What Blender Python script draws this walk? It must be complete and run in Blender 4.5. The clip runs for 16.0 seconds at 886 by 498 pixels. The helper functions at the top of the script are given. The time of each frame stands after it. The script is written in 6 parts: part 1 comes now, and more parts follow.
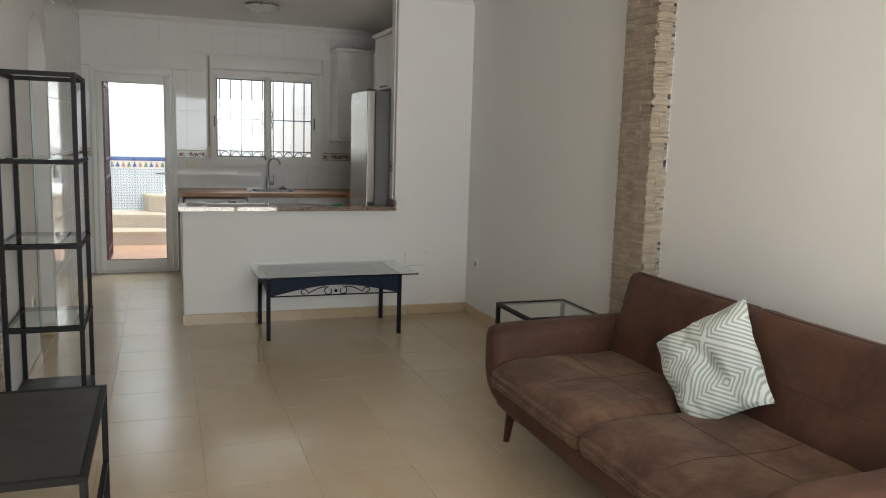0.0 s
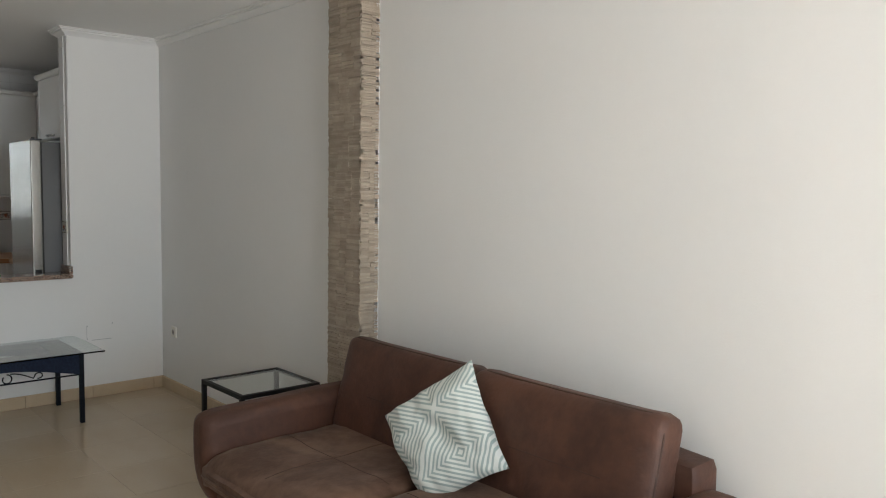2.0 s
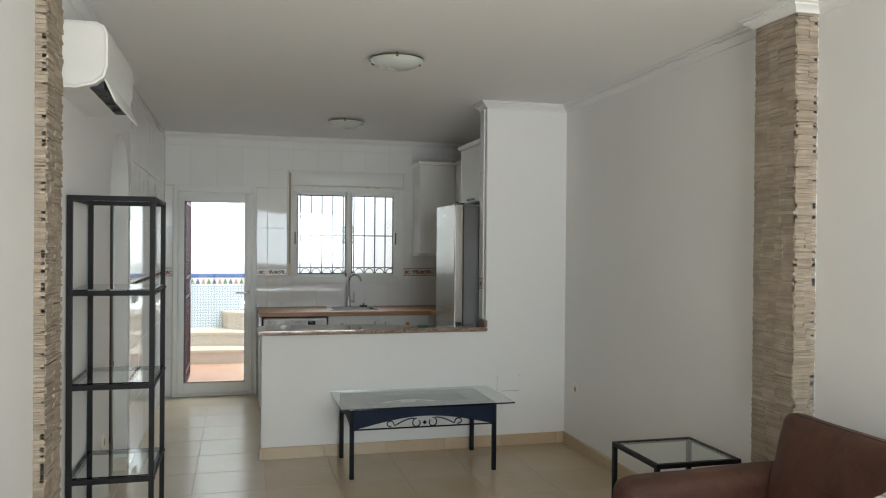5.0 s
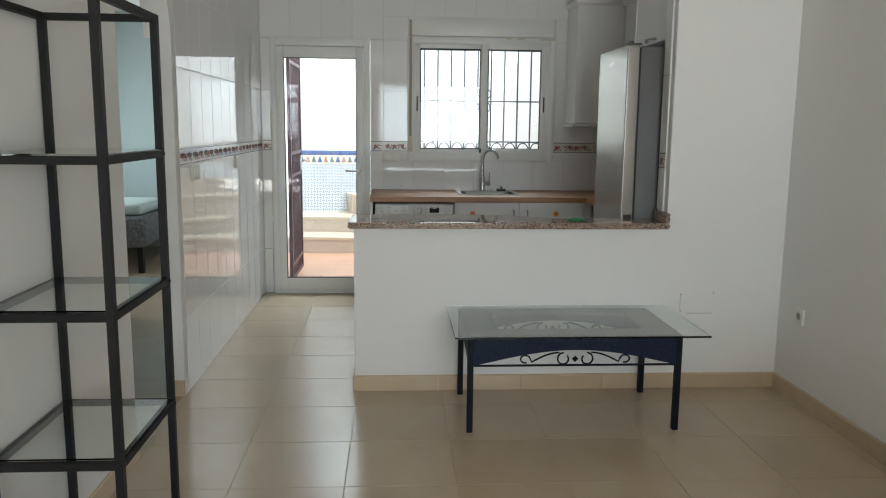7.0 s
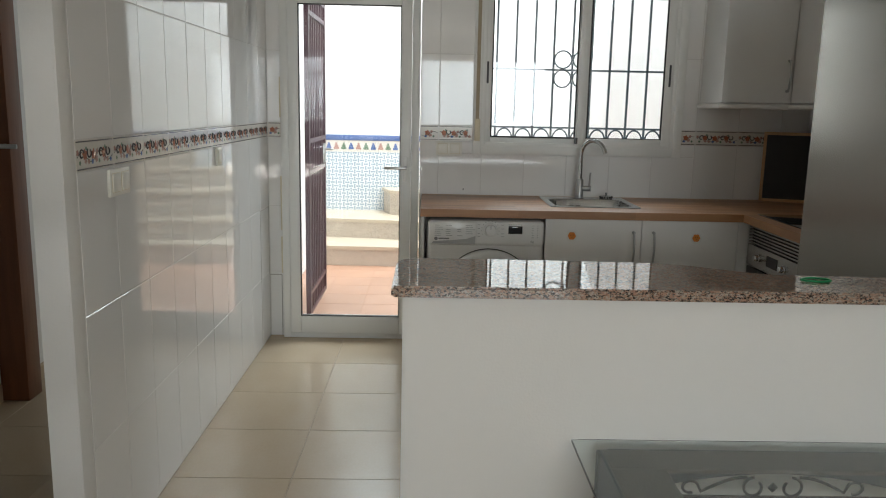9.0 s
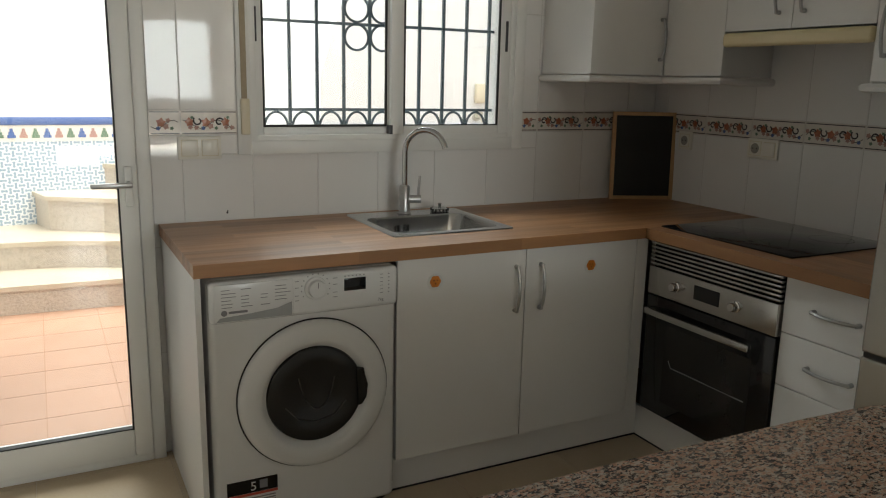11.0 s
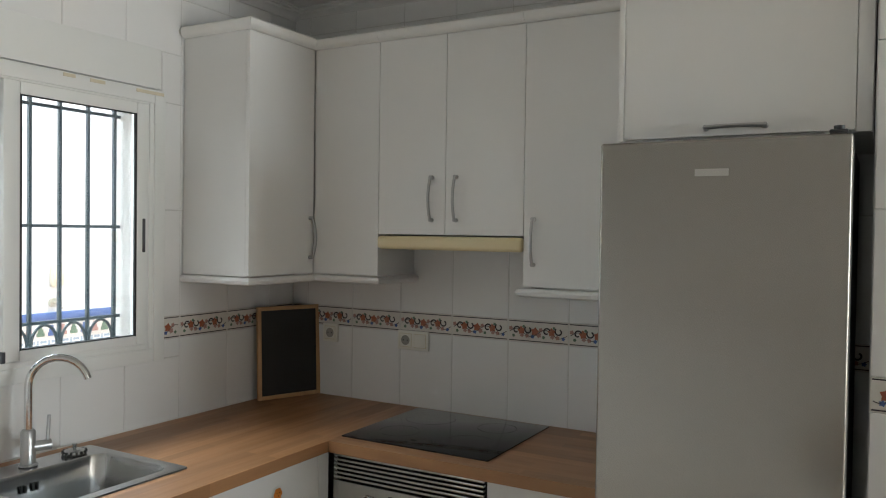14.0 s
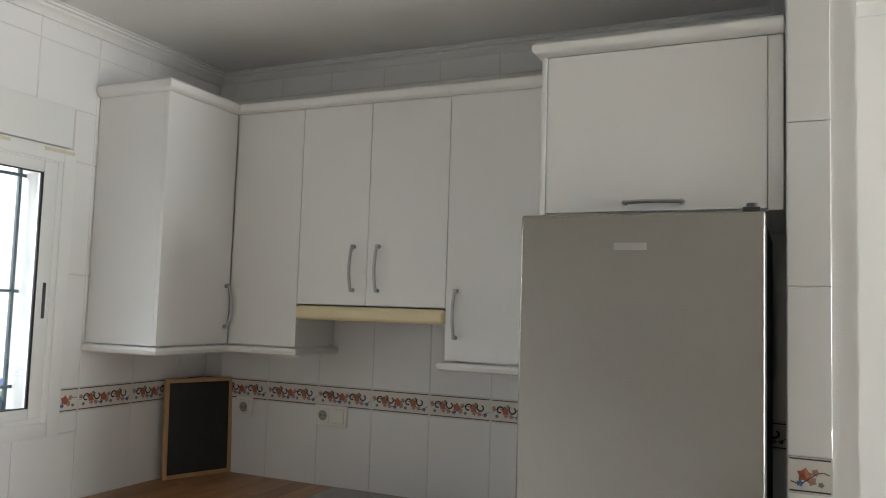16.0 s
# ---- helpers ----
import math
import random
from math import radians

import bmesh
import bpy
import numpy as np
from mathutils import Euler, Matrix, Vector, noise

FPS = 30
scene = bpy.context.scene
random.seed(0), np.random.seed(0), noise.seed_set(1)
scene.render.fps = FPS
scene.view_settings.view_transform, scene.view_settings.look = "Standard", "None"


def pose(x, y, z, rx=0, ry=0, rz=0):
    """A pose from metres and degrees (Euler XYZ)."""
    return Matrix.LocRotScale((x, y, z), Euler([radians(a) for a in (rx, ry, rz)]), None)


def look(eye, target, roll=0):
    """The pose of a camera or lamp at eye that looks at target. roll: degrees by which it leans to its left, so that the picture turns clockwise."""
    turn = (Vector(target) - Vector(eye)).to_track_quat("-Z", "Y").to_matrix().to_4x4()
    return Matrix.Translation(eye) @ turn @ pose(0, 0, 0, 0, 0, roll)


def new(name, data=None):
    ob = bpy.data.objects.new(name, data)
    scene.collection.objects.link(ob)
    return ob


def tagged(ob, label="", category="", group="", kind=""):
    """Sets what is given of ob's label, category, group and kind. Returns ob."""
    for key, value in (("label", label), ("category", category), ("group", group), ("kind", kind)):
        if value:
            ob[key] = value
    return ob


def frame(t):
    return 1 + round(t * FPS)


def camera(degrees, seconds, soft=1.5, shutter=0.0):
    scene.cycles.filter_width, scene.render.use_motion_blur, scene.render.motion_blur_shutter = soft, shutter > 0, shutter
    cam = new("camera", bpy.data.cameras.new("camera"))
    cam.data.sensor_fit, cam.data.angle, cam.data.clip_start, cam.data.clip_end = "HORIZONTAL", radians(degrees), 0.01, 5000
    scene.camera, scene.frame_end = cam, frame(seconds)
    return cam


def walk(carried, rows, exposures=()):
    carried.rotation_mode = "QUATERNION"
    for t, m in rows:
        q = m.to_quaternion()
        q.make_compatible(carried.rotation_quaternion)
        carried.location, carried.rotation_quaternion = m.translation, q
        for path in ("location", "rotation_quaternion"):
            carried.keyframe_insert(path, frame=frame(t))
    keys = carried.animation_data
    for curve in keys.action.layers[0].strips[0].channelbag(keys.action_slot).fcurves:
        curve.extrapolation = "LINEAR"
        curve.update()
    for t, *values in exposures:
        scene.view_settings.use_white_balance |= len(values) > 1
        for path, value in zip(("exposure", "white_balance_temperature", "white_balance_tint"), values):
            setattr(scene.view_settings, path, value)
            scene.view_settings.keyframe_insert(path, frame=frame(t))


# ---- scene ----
cam = camera(59.2, 16.0, soft=1.1)
PATH = [
    (0, (0.234, 0.203, 1.491), (0.909, 2.065, 1.21), 1.7),
    (0.5, (0.286, 0.395, 1.506), (1.301, 2.092, 1.203), 1.3),
    (1, (0.341, 0.526, 1.503), (1.662, 1.992, 1.181), 0.9),
    (1.5, (0.361, 0.57, 1.499), (1.843, 1.881, 1.206), 0.9),
    (2, (0.333, 0.504, 1.558), (1.662, 1.991, 1.405), 0.8),
    (2.5, (0.276, 0.4, 1.639), (1.392, 2.059, 1.653), 0.8),
    (3, (0.215, 0.317, 1.713), (1.133, 2.089, 1.849), 0.9),
    (3.5, (0.192, 0.288, 1.733), (0.997, 2.109, 1.928), 1.1),
    (4, (0.197, 0.298, 1.709), (0.89, 2.166, 1.882), 1.1),
    (4.5, (0.205, 0.414, 1.626), (0.8, 2.321, 1.715), 0.8),
    (5, (0.219, 0.705, 1.552), (0.723, 2.64, 1.539), 0.5),
    (5.2, (0.233, 0.809, 1.537), (0.698, 2.754, 1.482), 0.5),
    (7.5, (0.63, 2.844, 1.391), (0.672, 4.814, 1.049), 0.7),
    (8, (0.602, 3.345, 1.374), (0.595, 5.313, 1.019), 0.8),
    (10.3, (0.169, 5.472, 1.439), (0.6, 7.39, 1.072), 2.4),
    (10.5, (0.132, 5.647, 1.435), (0.689, 7.531, 1.055), 2.2),
    (11, (0.043, 6.006, 1.413), (0.942, 7.742, 0.992), 1.3),
    (11.5, (-0.028, 6.286, 1.392), (1.217, 7.772, 0.9), 0.8),
    (12, (-0.017, 6.46, 1.372), (1.499, 7.644, 0.825), 0.6),
    (12.5, (-0.06, 6.532, 1.373), (1.615, 7.463, 0.801), 0.6),
    (13, (-0.11, 6.542, 1.425), (1.603, 7.456, 0.944), 0.8),
    (13.5, (-0.114, 6.533, 1.525), (1.625, 7.481, 1.249), 0.7),
    (14, (-0.133, 6.534, 1.627), (1.607, 7.519, 1.586), 0.8),
    (14.2, (-0.167, 6.57, 1.643), (1.587, 7.53, 1.706), 0.9),
    (14.5, (-0.159, 6.518, 1.689), (1.566, 7.515, 1.861), 0.9),
    (15, (-0.175, 6.504, 1.735), (1.525, 7.498, 2.084), 1.1),
    (15.5, (-0.174, 6.497, 1.748), (1.542, 7.464, 2.092), 1.2),
    (16, (-0.064, 6.531, 1.62), (1.749, 7.361, 1.771), 1.8),
]
walk(cam, [(t, look(eye, target, roll)) for t, eye, target, roll in PATH],
     exposures=[(0.0, 0.5, 6300, 6), (1.0, 0.36, 5880, 4), (1.5, 0.52, 5880, 5), (2.0, 0.52, 5950, 6), (3.0, 0.26, 6020, 5), (4.0, 0.26, 6020, 4), (5.2, 0.76, 6000, 3), (8.2, 0.74, 6080, 4), (10.3, 0.55, 6600, 6), (10.7, 0.62, 6600, 6), (11.0, 0.78, 6650, 4), (11.5, 1.5, 6150, 2), (12.5, 2.4, 5900, 6), (13.2, 2.4, 5880, 7), (13.6, 1.86, 5980, 5), (14.5, 1.5, 6150, 4), (15.5, 1.52, 6050, 5), (16.0, 1.78, 6080, 6)])

# ---- light ----
world = bpy.data.worlds.new("sky_world")
scene.world = world
world.use_nodes = True
wn = world.node_tree
sky = wn.nodes.new("ShaderNodeTexSky")
sky.sky_type = 'NISHITA'
sky.sun_disc = False
sky.sun_elevation, sky.sun_rotation = radians(55), radians(142)
sky.air_density, sky.dust_density = 1.0, 3.0
bg = wn.nodes["Background"]
bg.inputs[1].default_value = 0.085
wn.links.new(sky.outputs[0], bg.inputs[0])

sun = new("sun", bpy.data.lights.new("sun", 'SUN'))
sun.data.energy, sun.data.angle, sun.data.color = 0.6, radians(12), (1.0, 0.95, 0.88)
sun.matrix_world = look((0, 0, 0), (-0.35, 0.45, -0.82))


def area_lamp(name, x, y, z, w, h, aim, watts, colour):
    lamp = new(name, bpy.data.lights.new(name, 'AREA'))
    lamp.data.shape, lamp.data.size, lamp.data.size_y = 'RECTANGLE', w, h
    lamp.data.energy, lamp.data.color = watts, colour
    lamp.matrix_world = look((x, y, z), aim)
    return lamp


# area lamps stand in for open sky at the terrace door behind the walker and over the patio
area_lamp("terrace_daylight", 1.6, -2.9, 1.78, 3.6, 1.5, (1.4, 5, 1.6), 118, (0.93, 0.97, 1.0))
# added lamp at ground level, in place of bounce off sunlit terrace paving
area_lamp("terrace_bounce_lamp", 1.6, -2.6, -0.15, 3.4, 2.2, (1.55, -2.1, 1.9), 310, (1.0, 0.93, 0.84))
# fill lamp in an unseen opening, added to brighten the hall
area_lamp("bedroom_fill_lamp", -3.24, 10.1, 1.5, 1.4, 1.1, (-1.5, 9.6, 1.0), 20, (0.97, 0.98, 1.0))
area_lamp("patio_sky", 1.7, 11.2, 3.5, 4.4, 2.2, (1.5, 10.0, 1.2), 180, (0.93, 0.97, 1.0))

# ---- mesh helpers ----
rnd = random.Random(7)


def box(bm, x0, x1, y0, y1, z0, z1, r=0.0, seg=2, m=None, mi=0):
    vs = [bm.verts.new((x, y, z)) for z in (z0, z1) for y in (y0, y1) for x in (x0, x1)]
    fs = [bm.faces.new([vs[i] for i in f]) for f in ((0, 2, 3, 1), (4, 5, 7, 6), (0, 1, 5, 4), (2, 6, 7, 3), (0, 4, 6, 2), (1, 3, 7, 5))]
    for f in fs:
        f.material_index = mi
    if m is not None:
        bmesh.ops.transform(bm, matrix=m, verts=vs)
    if r > 0:
        es = list({e for f in fs for e in f.edges})
        bmesh.ops.bevel(bm, geom=es, offset=r, segments=seg, profile=0.5, affect='EDGES', clamp_overlap=True, material=mi)
    return vs


def cyl(bm, a, b, r0, r1=None, n=16, mi=0, caps=True):
    a, b = Vector(a), Vector(b)
    r1 = r0 if r1 is None else r1
    q = (b - a).to_track_quat('Z', 'Y')
    ring = []
    for c, r in ((a, r0), (b, r1)):
        ring.append([bm.verts.new(c + q @ Vector((r * math.cos(2 * math.pi * i / n), r * math.sin(2 * math.pi * i / n), 0))) for i in range(n)])
    for i in range(n):
        f = bm.faces.new((ring[0][i], ring[0][(i + 1) % n], ring[1][(i + 1) % n], ring[1][i]))
        f.material_index = mi
    if caps:
        bm.faces.new(ring[0][::-1]).material_index = mi
        bm.faces.new(ring[1]).material_index = mi


def tube(bm, pts, r, n=8, mi=0, closed=False):
    pts = [Vector(p) for p in pts]
    k = len(pts)
    rings = []
    up = None
    for i, p in enumerate(pts):
        a = pts[(i - 1) % k] if closed or i > 0 else p
        b = pts[(i + 1) % k] if closed or i < k - 1 else p
        d = (b - a).normalized()
        if up is None:
            up = Vector((0, 0, 1)) if abs(d.z) < 0.9 else Vector((1, 0, 0))
        s = d.cross(up).normalized()
        up = s.cross(d).normalized()
        rings.append([bm.verts.new(p + r * (math.cos(2 * math.pi * j / n) * s + math.sin(2 * math.pi * j / n) * up)) for j in range(n)])
    for i in range(k if closed else k - 1):
        ra, rb = rings[i], rings[(i + 1) % k]
        for j in range(n):
            bm.faces.new((ra[j], rb[j], rb[(j + 1) % n], ra[(j + 1) % n])).material_index = mi
    if not closed:
        bm.faces.new(rings[0]).material_index = mi
        bm.faces.new(rings[-1][::-1]).material_index = mi


def lathe(bm, prof, m=None, n=40, mi=0):
    """Profile of (radius, height) turned round z."""
    rows = []
    made = []
    for r, z in prof:
        if r < 1e-5:
            v = bm.verts.new((0, 0, z))
            rows.append([v] * n)
            made.append(v)
        else:
            row = [bm.verts.new((r * math.cos(2 * math.pi * i / n), r * math.sin(2 * math.pi * i / n), z)) for i in range(n)]
            rows.append(row)
            made += row
    for a, b in zip(rows, rows[1:]):
        for i in range(n):
            q = []
            for v in (a[i], a[(i + 1) % n], b[(i + 1) % n], b[i]):
                if v not in q:
                    q.append(v)
            if len(q) > 2:
                bm.faces.new(q).material_index = mi
    if m is not None:
        bmesh.ops.transform(bm, matrix=m, verts=made)


def prism(bm, poly, y0, y1, axis='y', mi=0):
    """A flat outline pushed out along an axis; poly in (x, z), (y, z) or (x, y)."""
    def at(p, d):
        return {'y': (p[0], d, p[1]), 'x': (d, p[0], p[1]), 'z': (p[0], p[1], d)}[axis]
    a = [bm.verts.new(at(p, y0)) for p in poly]
    b = [bm.verts.new(at(p, y1)) for p in poly]
    fs = [bm.faces.new(a), bm.faces.new(b[::-1])]
    for i in range(len(poly)):
        j = (i + 1) % len(poly)
        fs.append(bm.faces.new((a[j], a[i], b[i], b[j])))
    for f in fs:
        f.material_index = mi
    bmesh.ops.recalc_face_normals(bm, faces=fs)


def mesh_of(name, bm, materials, smooth=True):
    me = bpy.data.meshes.new(name)
    bmesh.ops.recalc_face_normals(bm, faces=bm.faces)
    bm.to_mesh(me)
    bm.free()
    for mt in (materials if isinstance(materials, (list, tuple)) else [materials]):
        me.materials.append(mt)
    if smooth:
        me.polygons.foreach_set("use_smooth", [True] * len(me.polygons))
        me.set_sharp_from_angle(angle=radians(38))
    return me


def part(name, bm, material, parent, label="", soft=False):
    ob = new(name, mesh_of(name, bm, material))
    ob.parent = parent
    if label:
        tagged(ob, label)
    if soft:
        ob.modifiers.new("normals", 'WEIGHTED_NORMAL').keep_sharp = True
    return ob


def thing(name, label, category, group="", m=None):
    ob = new(name)
    ob.empty_display_size = 0.05
    if m is not None:
        ob.matrix_world = m
    return tagged(ob, label, category, group)


def structure(name, bm, material, label):
    ob = new(name, mesh_of(name, bm, material))
    return tagged(ob, label, name.split("_")[0], kind="structure")


def piece(name, me, parent, loc=(0, 0, 0), rot=None):
    ob = new(name, me)
    ob.parent = parent
    ob.location = loc
    if rot:
        ob.rotation_euler = rot
    return ob


# ---- materials ----
def mat(name, base, rough=0.5, metal=0.0, dark=None, scale=6.0, amount=0.5, fine=90.0, bump=0.0, bump_scale=200.0,
        stretch=(1, 1, 1), piece_var=0.0, island=False, coat=0.0, rough_var=0.1, spec=0.5, laid=False, lo=0.4, hi=1.0, warp=0.0):
    """A surface with tone drift at two scales, varied gloss and fine relief."""
    mt = bpy.data.materials.new(name)
    mt.use_nodes = True
    nt = mt.node_tree
    b = nt.nodes["Principled BSDF"]
    tc = nt.nodes.new("ShaderNodeTexCoord")
    mp = nt.nodes.new("ShaderNodeMapping")
    mp.inputs["Scale"].default_value = stretch
    if laid:      # pieces laid side by side share one drift of tone
        nt.links.new(nt.nodes.new("ShaderNodeNewGeometry").outputs["Position"], mp.inputs[0])
    else:
        nt.links.new(tc.outputs["Object"], mp.inputs[0])
    n1, n2 = nt.nodes.new("ShaderNodeTexNoise"), nt.nodes.new("ShaderNodeTexNoise")
    for n, s, d in ((n1, scale, 4), (n2, fine, 2)):
        n.inputs["Scale"].default_value = s
        n.inputs["Detail"].default_value = d
        nt.links.new(mp.outputs[0], n.inputs["Vector"])
    add = nt.nodes.new("ShaderNodeMath")
    add.operation = 'MULTIPLY_ADD'
    add.inputs[1].default_value = 0.35
    nt.links.new(n2.outputs["Fac"], add.inputs[0])
    nt.links.new(n1.outputs["Fac"], add.inputs[2])
    rng = nt.nodes.new("ShaderNodeMapRange")
    rng.inputs["From Min"].default_value, rng.inputs["From Max"].default_value = lo, hi
    n1.inputs["Distortion"].default_value = warp
    rng.inputs["To Max"].default_value = amount
    nt.links.new(add.outputs[0], rng.inputs["Value"])
    mix = nt.nodes.new("ShaderNodeMix")
    mix.data_type = 'RGBA'
    mix.inputs["A"].default_value = (*base, 1)
    dk = dark or tuple(c * 0.8 for c in base)
    mix.inputs["B"].default_value = (*dk, 1)
    nt.links.new(rng.outputs[0], mix.inputs["Factor"])
    col = mix.outputs["Result"]
    if piece_var:
        hsv = nt.nodes.new("ShaderNodeHueSaturation")
        src = nt.nodes.new("ShaderNodeNewGeometry") if island else nt.nodes.new("ShaderNodeObjectInfo")
        r2 = nt.nodes.new("ShaderNodeMapRange")
        r2.inputs["To Min"].default_value, r2.inputs["To Max"].default_value = 1 - piece_var, 1 + piece_var
        nt.links.new(src.outputs["Random Per Island" if island else "Random"], r2.inputs["Value"])
        nt.links.new(r2.outputs[0], hsv.inputs["Value"])
        nt.links.new(col, hsv.inputs["Color"])
        col = hsv.outputs[0]
    nt.links.new(col, b.inputs["Base Color"])
    r3 = nt.nodes.new("ShaderNodeMapRange")
    r3.inputs["To Min"].default_value, r3.inputs["To Max"].default_value = max(0.02, rough - rough_var), min(1, rough + rough_var)
    nt.links.new(n1.outputs["Fac"], r3.inputs["Value"])
    nt.links.new(r3.outputs[0], b.inputs["Roughness"])
    b.inputs["Metallic"].default_value = metal
    b.inputs["Specular IOR Level"].default_value = spec
    b.inputs["Coat Weight"].default_value = coat
    if bump:
        n3 = nt.nodes.new("ShaderNodeTexNoise")
        n3.inputs["Scale"].default_value = bump_scale
        n3.inputs["Detail"].default_value = 3
        nt.links.new(mp.outputs[0], n3.inputs["Vector"])
        bp = nt.nodes.new("ShaderNodeBump")
        bp.inputs["Strength"].default_value = bump
        bp.inputs["Distance"].default_value = 0.004
        nt.links.new(n3.outputs["Fac"], bp.inputs["Height"])
        nt.links.new(bp.outputs[0], b.inputs["Normal"])
    return mt


def glass(name, tint=(0.9, 0.96, 0.94), rough=0.0):
    """Thin sheet glass: clear straight through, with a Fresnel mirror on it."""
    mt = bpy.data.materials.new(name)
    mt.use_nodes = True
    nt = mt.node_tree
    nt.nodes.remove(nt.nodes["Principled BSDF"])
    tr, gl, fr, mx = (nt.nodes.new("ShaderNode" + k) for k in ("BsdfTransparent", "BsdfGlossy", "Fresnel", "MixShader"))
    tr.inputs["Color"].default_value = (*tint, 1)
    gl.inputs["Roughness"].default_value = rough
    fr.inputs["IOR"].default_value = 1.5
    nt.links.new(fr.outputs[0], mx.inputs[0])
    nt.links.new(tr.outputs[0], mx.inputs[1])
    nt.links.new(gl.outputs[0], mx.inputs[2])
    nt.links.new(mx.outputs[0], nt.nodes["Material Output"].inputs["Surface"])
    return mt


def solid_glass(name, tint):
    mt = bpy.data.materials.new(name)
    mt.use_nodes = True
    b = mt.node_tree.nodes["Principled BSDF"]
    b.inputs["Base Color"].default_value = (*tint, 1)
    b.inputs["Transmission Weight"].default_value = 1
    b.inputs["Roughness"].default_value = 0.0
    b.inputs["IOR"].default_value = 1.48
    return mt


def wood(name, light, dark, turn=0.0, stave=0.045, length=0.6):
    """Glued staves with grain along x, or along y when turned."""
    mt = mat(name, light, 0.38, dark=dark, scale=3, amount=0.5, fine=30, bump=0.05, bump_scale=60, stretch=(1.2, 14, 14) if not turn else (14, 1.2, 14))
    nt = mt.node_tree
    b = nt.nodes["Principled BSDF"]
    col = b.inputs["Base Color"].links[0].from_socket
    tc = nt.nodes.new("ShaderNodeTexCoord")
    mp = nt.nodes.new("ShaderNodeMapping")
    mp.inputs["Rotation"].default_value = (0, 0, radians(turn))
    br = nt.nodes.new("ShaderNodeTexBrick")
    br.inputs["Scale"].default_value = 1
    br.inputs["Brick Width"].default_value, br.inputs["Row Height"].default_value = length, stave
    br.inputs["Mortar Size"].default_value = 0.0
    br.inputs["Color1"].default_value, br.inputs["Color2"].default_value = (1.18, 1.16, 1.14, 1), (0.76, 0.72, 0.68, 1)
    nt.links.new(tc.outputs["Object"], mp.inputs[0])
    nt.links.new(mp.outputs[0], br.inputs["Vector"])
    mul = nt.nodes.new("ShaderNodeMix")
    mul.data_type, mul.blend_type = 'RGBA', 'MULTIPLY'
    mul.inputs["Factor"].default_value = 1
    nt.links.new(col, mul.inputs["A"])
    nt.links.new(br.outputs["Color"], mul.inputs["B"])
    nt.links.new(mul.outputs["Result"], b.inputs["Base Color"])
    return mt


def granite(name, stops, scale=120.0, rough=0.12, stretch=(1, 1, 1)):
    """Speckled stone: cells of several colours."""
    mt = bpy.data.materials.new(name)
    mt.use_nodes = True
    nt = mt.node_tree
    b = nt.nodes["Principled BSDF"]
    tc = nt.nodes.new("ShaderNodeTexCoord")
    mp = nt.nodes.new("ShaderNodeMapping")
    mp.inputs["Scale"].default_value = stretch
    nt.links.new(tc.outputs["Object"], mp.inputs[0])
    ns = nt.nodes.new("ShaderNodeTexNoise")
    ns.inputs["Scale"].default_value = scale * 0.8
    mixv = nt.nodes.new("ShaderNodeMix")
    mixv.data_type = 'VECTOR'
    mixv.inputs["Factor"].default_value = 0.012
    nt.links.new(mp.outputs[0], ns.inputs["Vector"])
    nt.links.new(mp.outputs[0], mixv.inputs["A"])
    nt.links.new(ns.outputs["Color"], mixv.inputs["B"])
    vo = nt.nodes.new("ShaderNodeTexVoronoi")
    vo.inputs["Scale"].default_value = scale
    nt.links.new(mixv.outputs["Result"], vo.inputs["Vector"])
    sep = nt.nodes.new("ShaderNodeSeparateColor")
    nt.links.new(vo.outputs["Color"], sep.inputs[0])
    rp = nt.nodes.new("ShaderNodeValToRGB")
    rp.color_ramp.interpolation = 'CONSTANT'
    el = rp.color_ramp.elements
    while len(el) < len(stops):
        el.new(0.5)
    for e, (p, c) in zip(el, stops):
        e.position, e.color = p, (*c, 1)
    nt.links.new(sep.outputs[0], rp.inputs[0])
    nt.links.new(rp.outputs[0], b.inputs["Base Color"])
    b.inputs["Roughness"].default_value = rough
    return mt


M_wall = mat("white_plaster", (0.825, 0.815, 0.795), 0.75, dark=(0.78, 0.765, 0.74), scale=1.2, amount=0.5, fine=25, bump=0.14, bump_scale=130, rough_var=0.06)
M_ceil = mat("ceiling_paint", (0.84, 0.83, 0.81), 0.85, dark=(0.80, 0.785, 0.755), scale=0.9, amount=0.5, fine=20, bump=0.1, bump_scale=90)
M_trim = mat("plaster_moulding", (0.82, 0.81, 0.79), 0.6, scale=5, amount=0.3)
M_floor = mat("cream_floor_tile", (0.54, 0.44, 0.315), 0.235, dark=(0.465, 0.355, 0.23), scale=2.2, amount=0.75, fine=70, piece_var=0.025, rough_var=0.025, stretch=(1.5, 0.8, 1), laid=True)
M_grout = mat("floor_grout", (0.47, 0.385, 0.28), 0.8, scale=20)
M_skirt = mat("cream_skirting_tile", (0.57, 0.455, 0.315), 0.2, rough_var=0.05, dark=(0.52, 0.40, 0.265), scale=9, amount=0.7, piece_var=0.05, laid=True)
M_tile = mat("white_wall_tile", (0.83, 0.82, 0.805), 0.045, dark=(0.79, 0.785, 0.77), scale=3, amount=0.4, piece_var=0.015, rough_var=0.02, bump=0.012, bump_scale=9, spec=0.5, laid=True)
M_tgrout = mat("tile_grout", (0.69, 0.675, 0.65), 0.9, scale=30)
M_black = mat("black_powder_coat", (0.007, 0.007, 0.0075), 0.55, scale=12, dark=(0.012, 0.012, 0.0125), amount=0.6, bump=0.05, spec=0.3)
M_blacktop = mat("black_board", (0.018, 0.017, 0.017), 0.4, scale=9, dark=(0.03, 0.029, 0.028), amount=0.7)
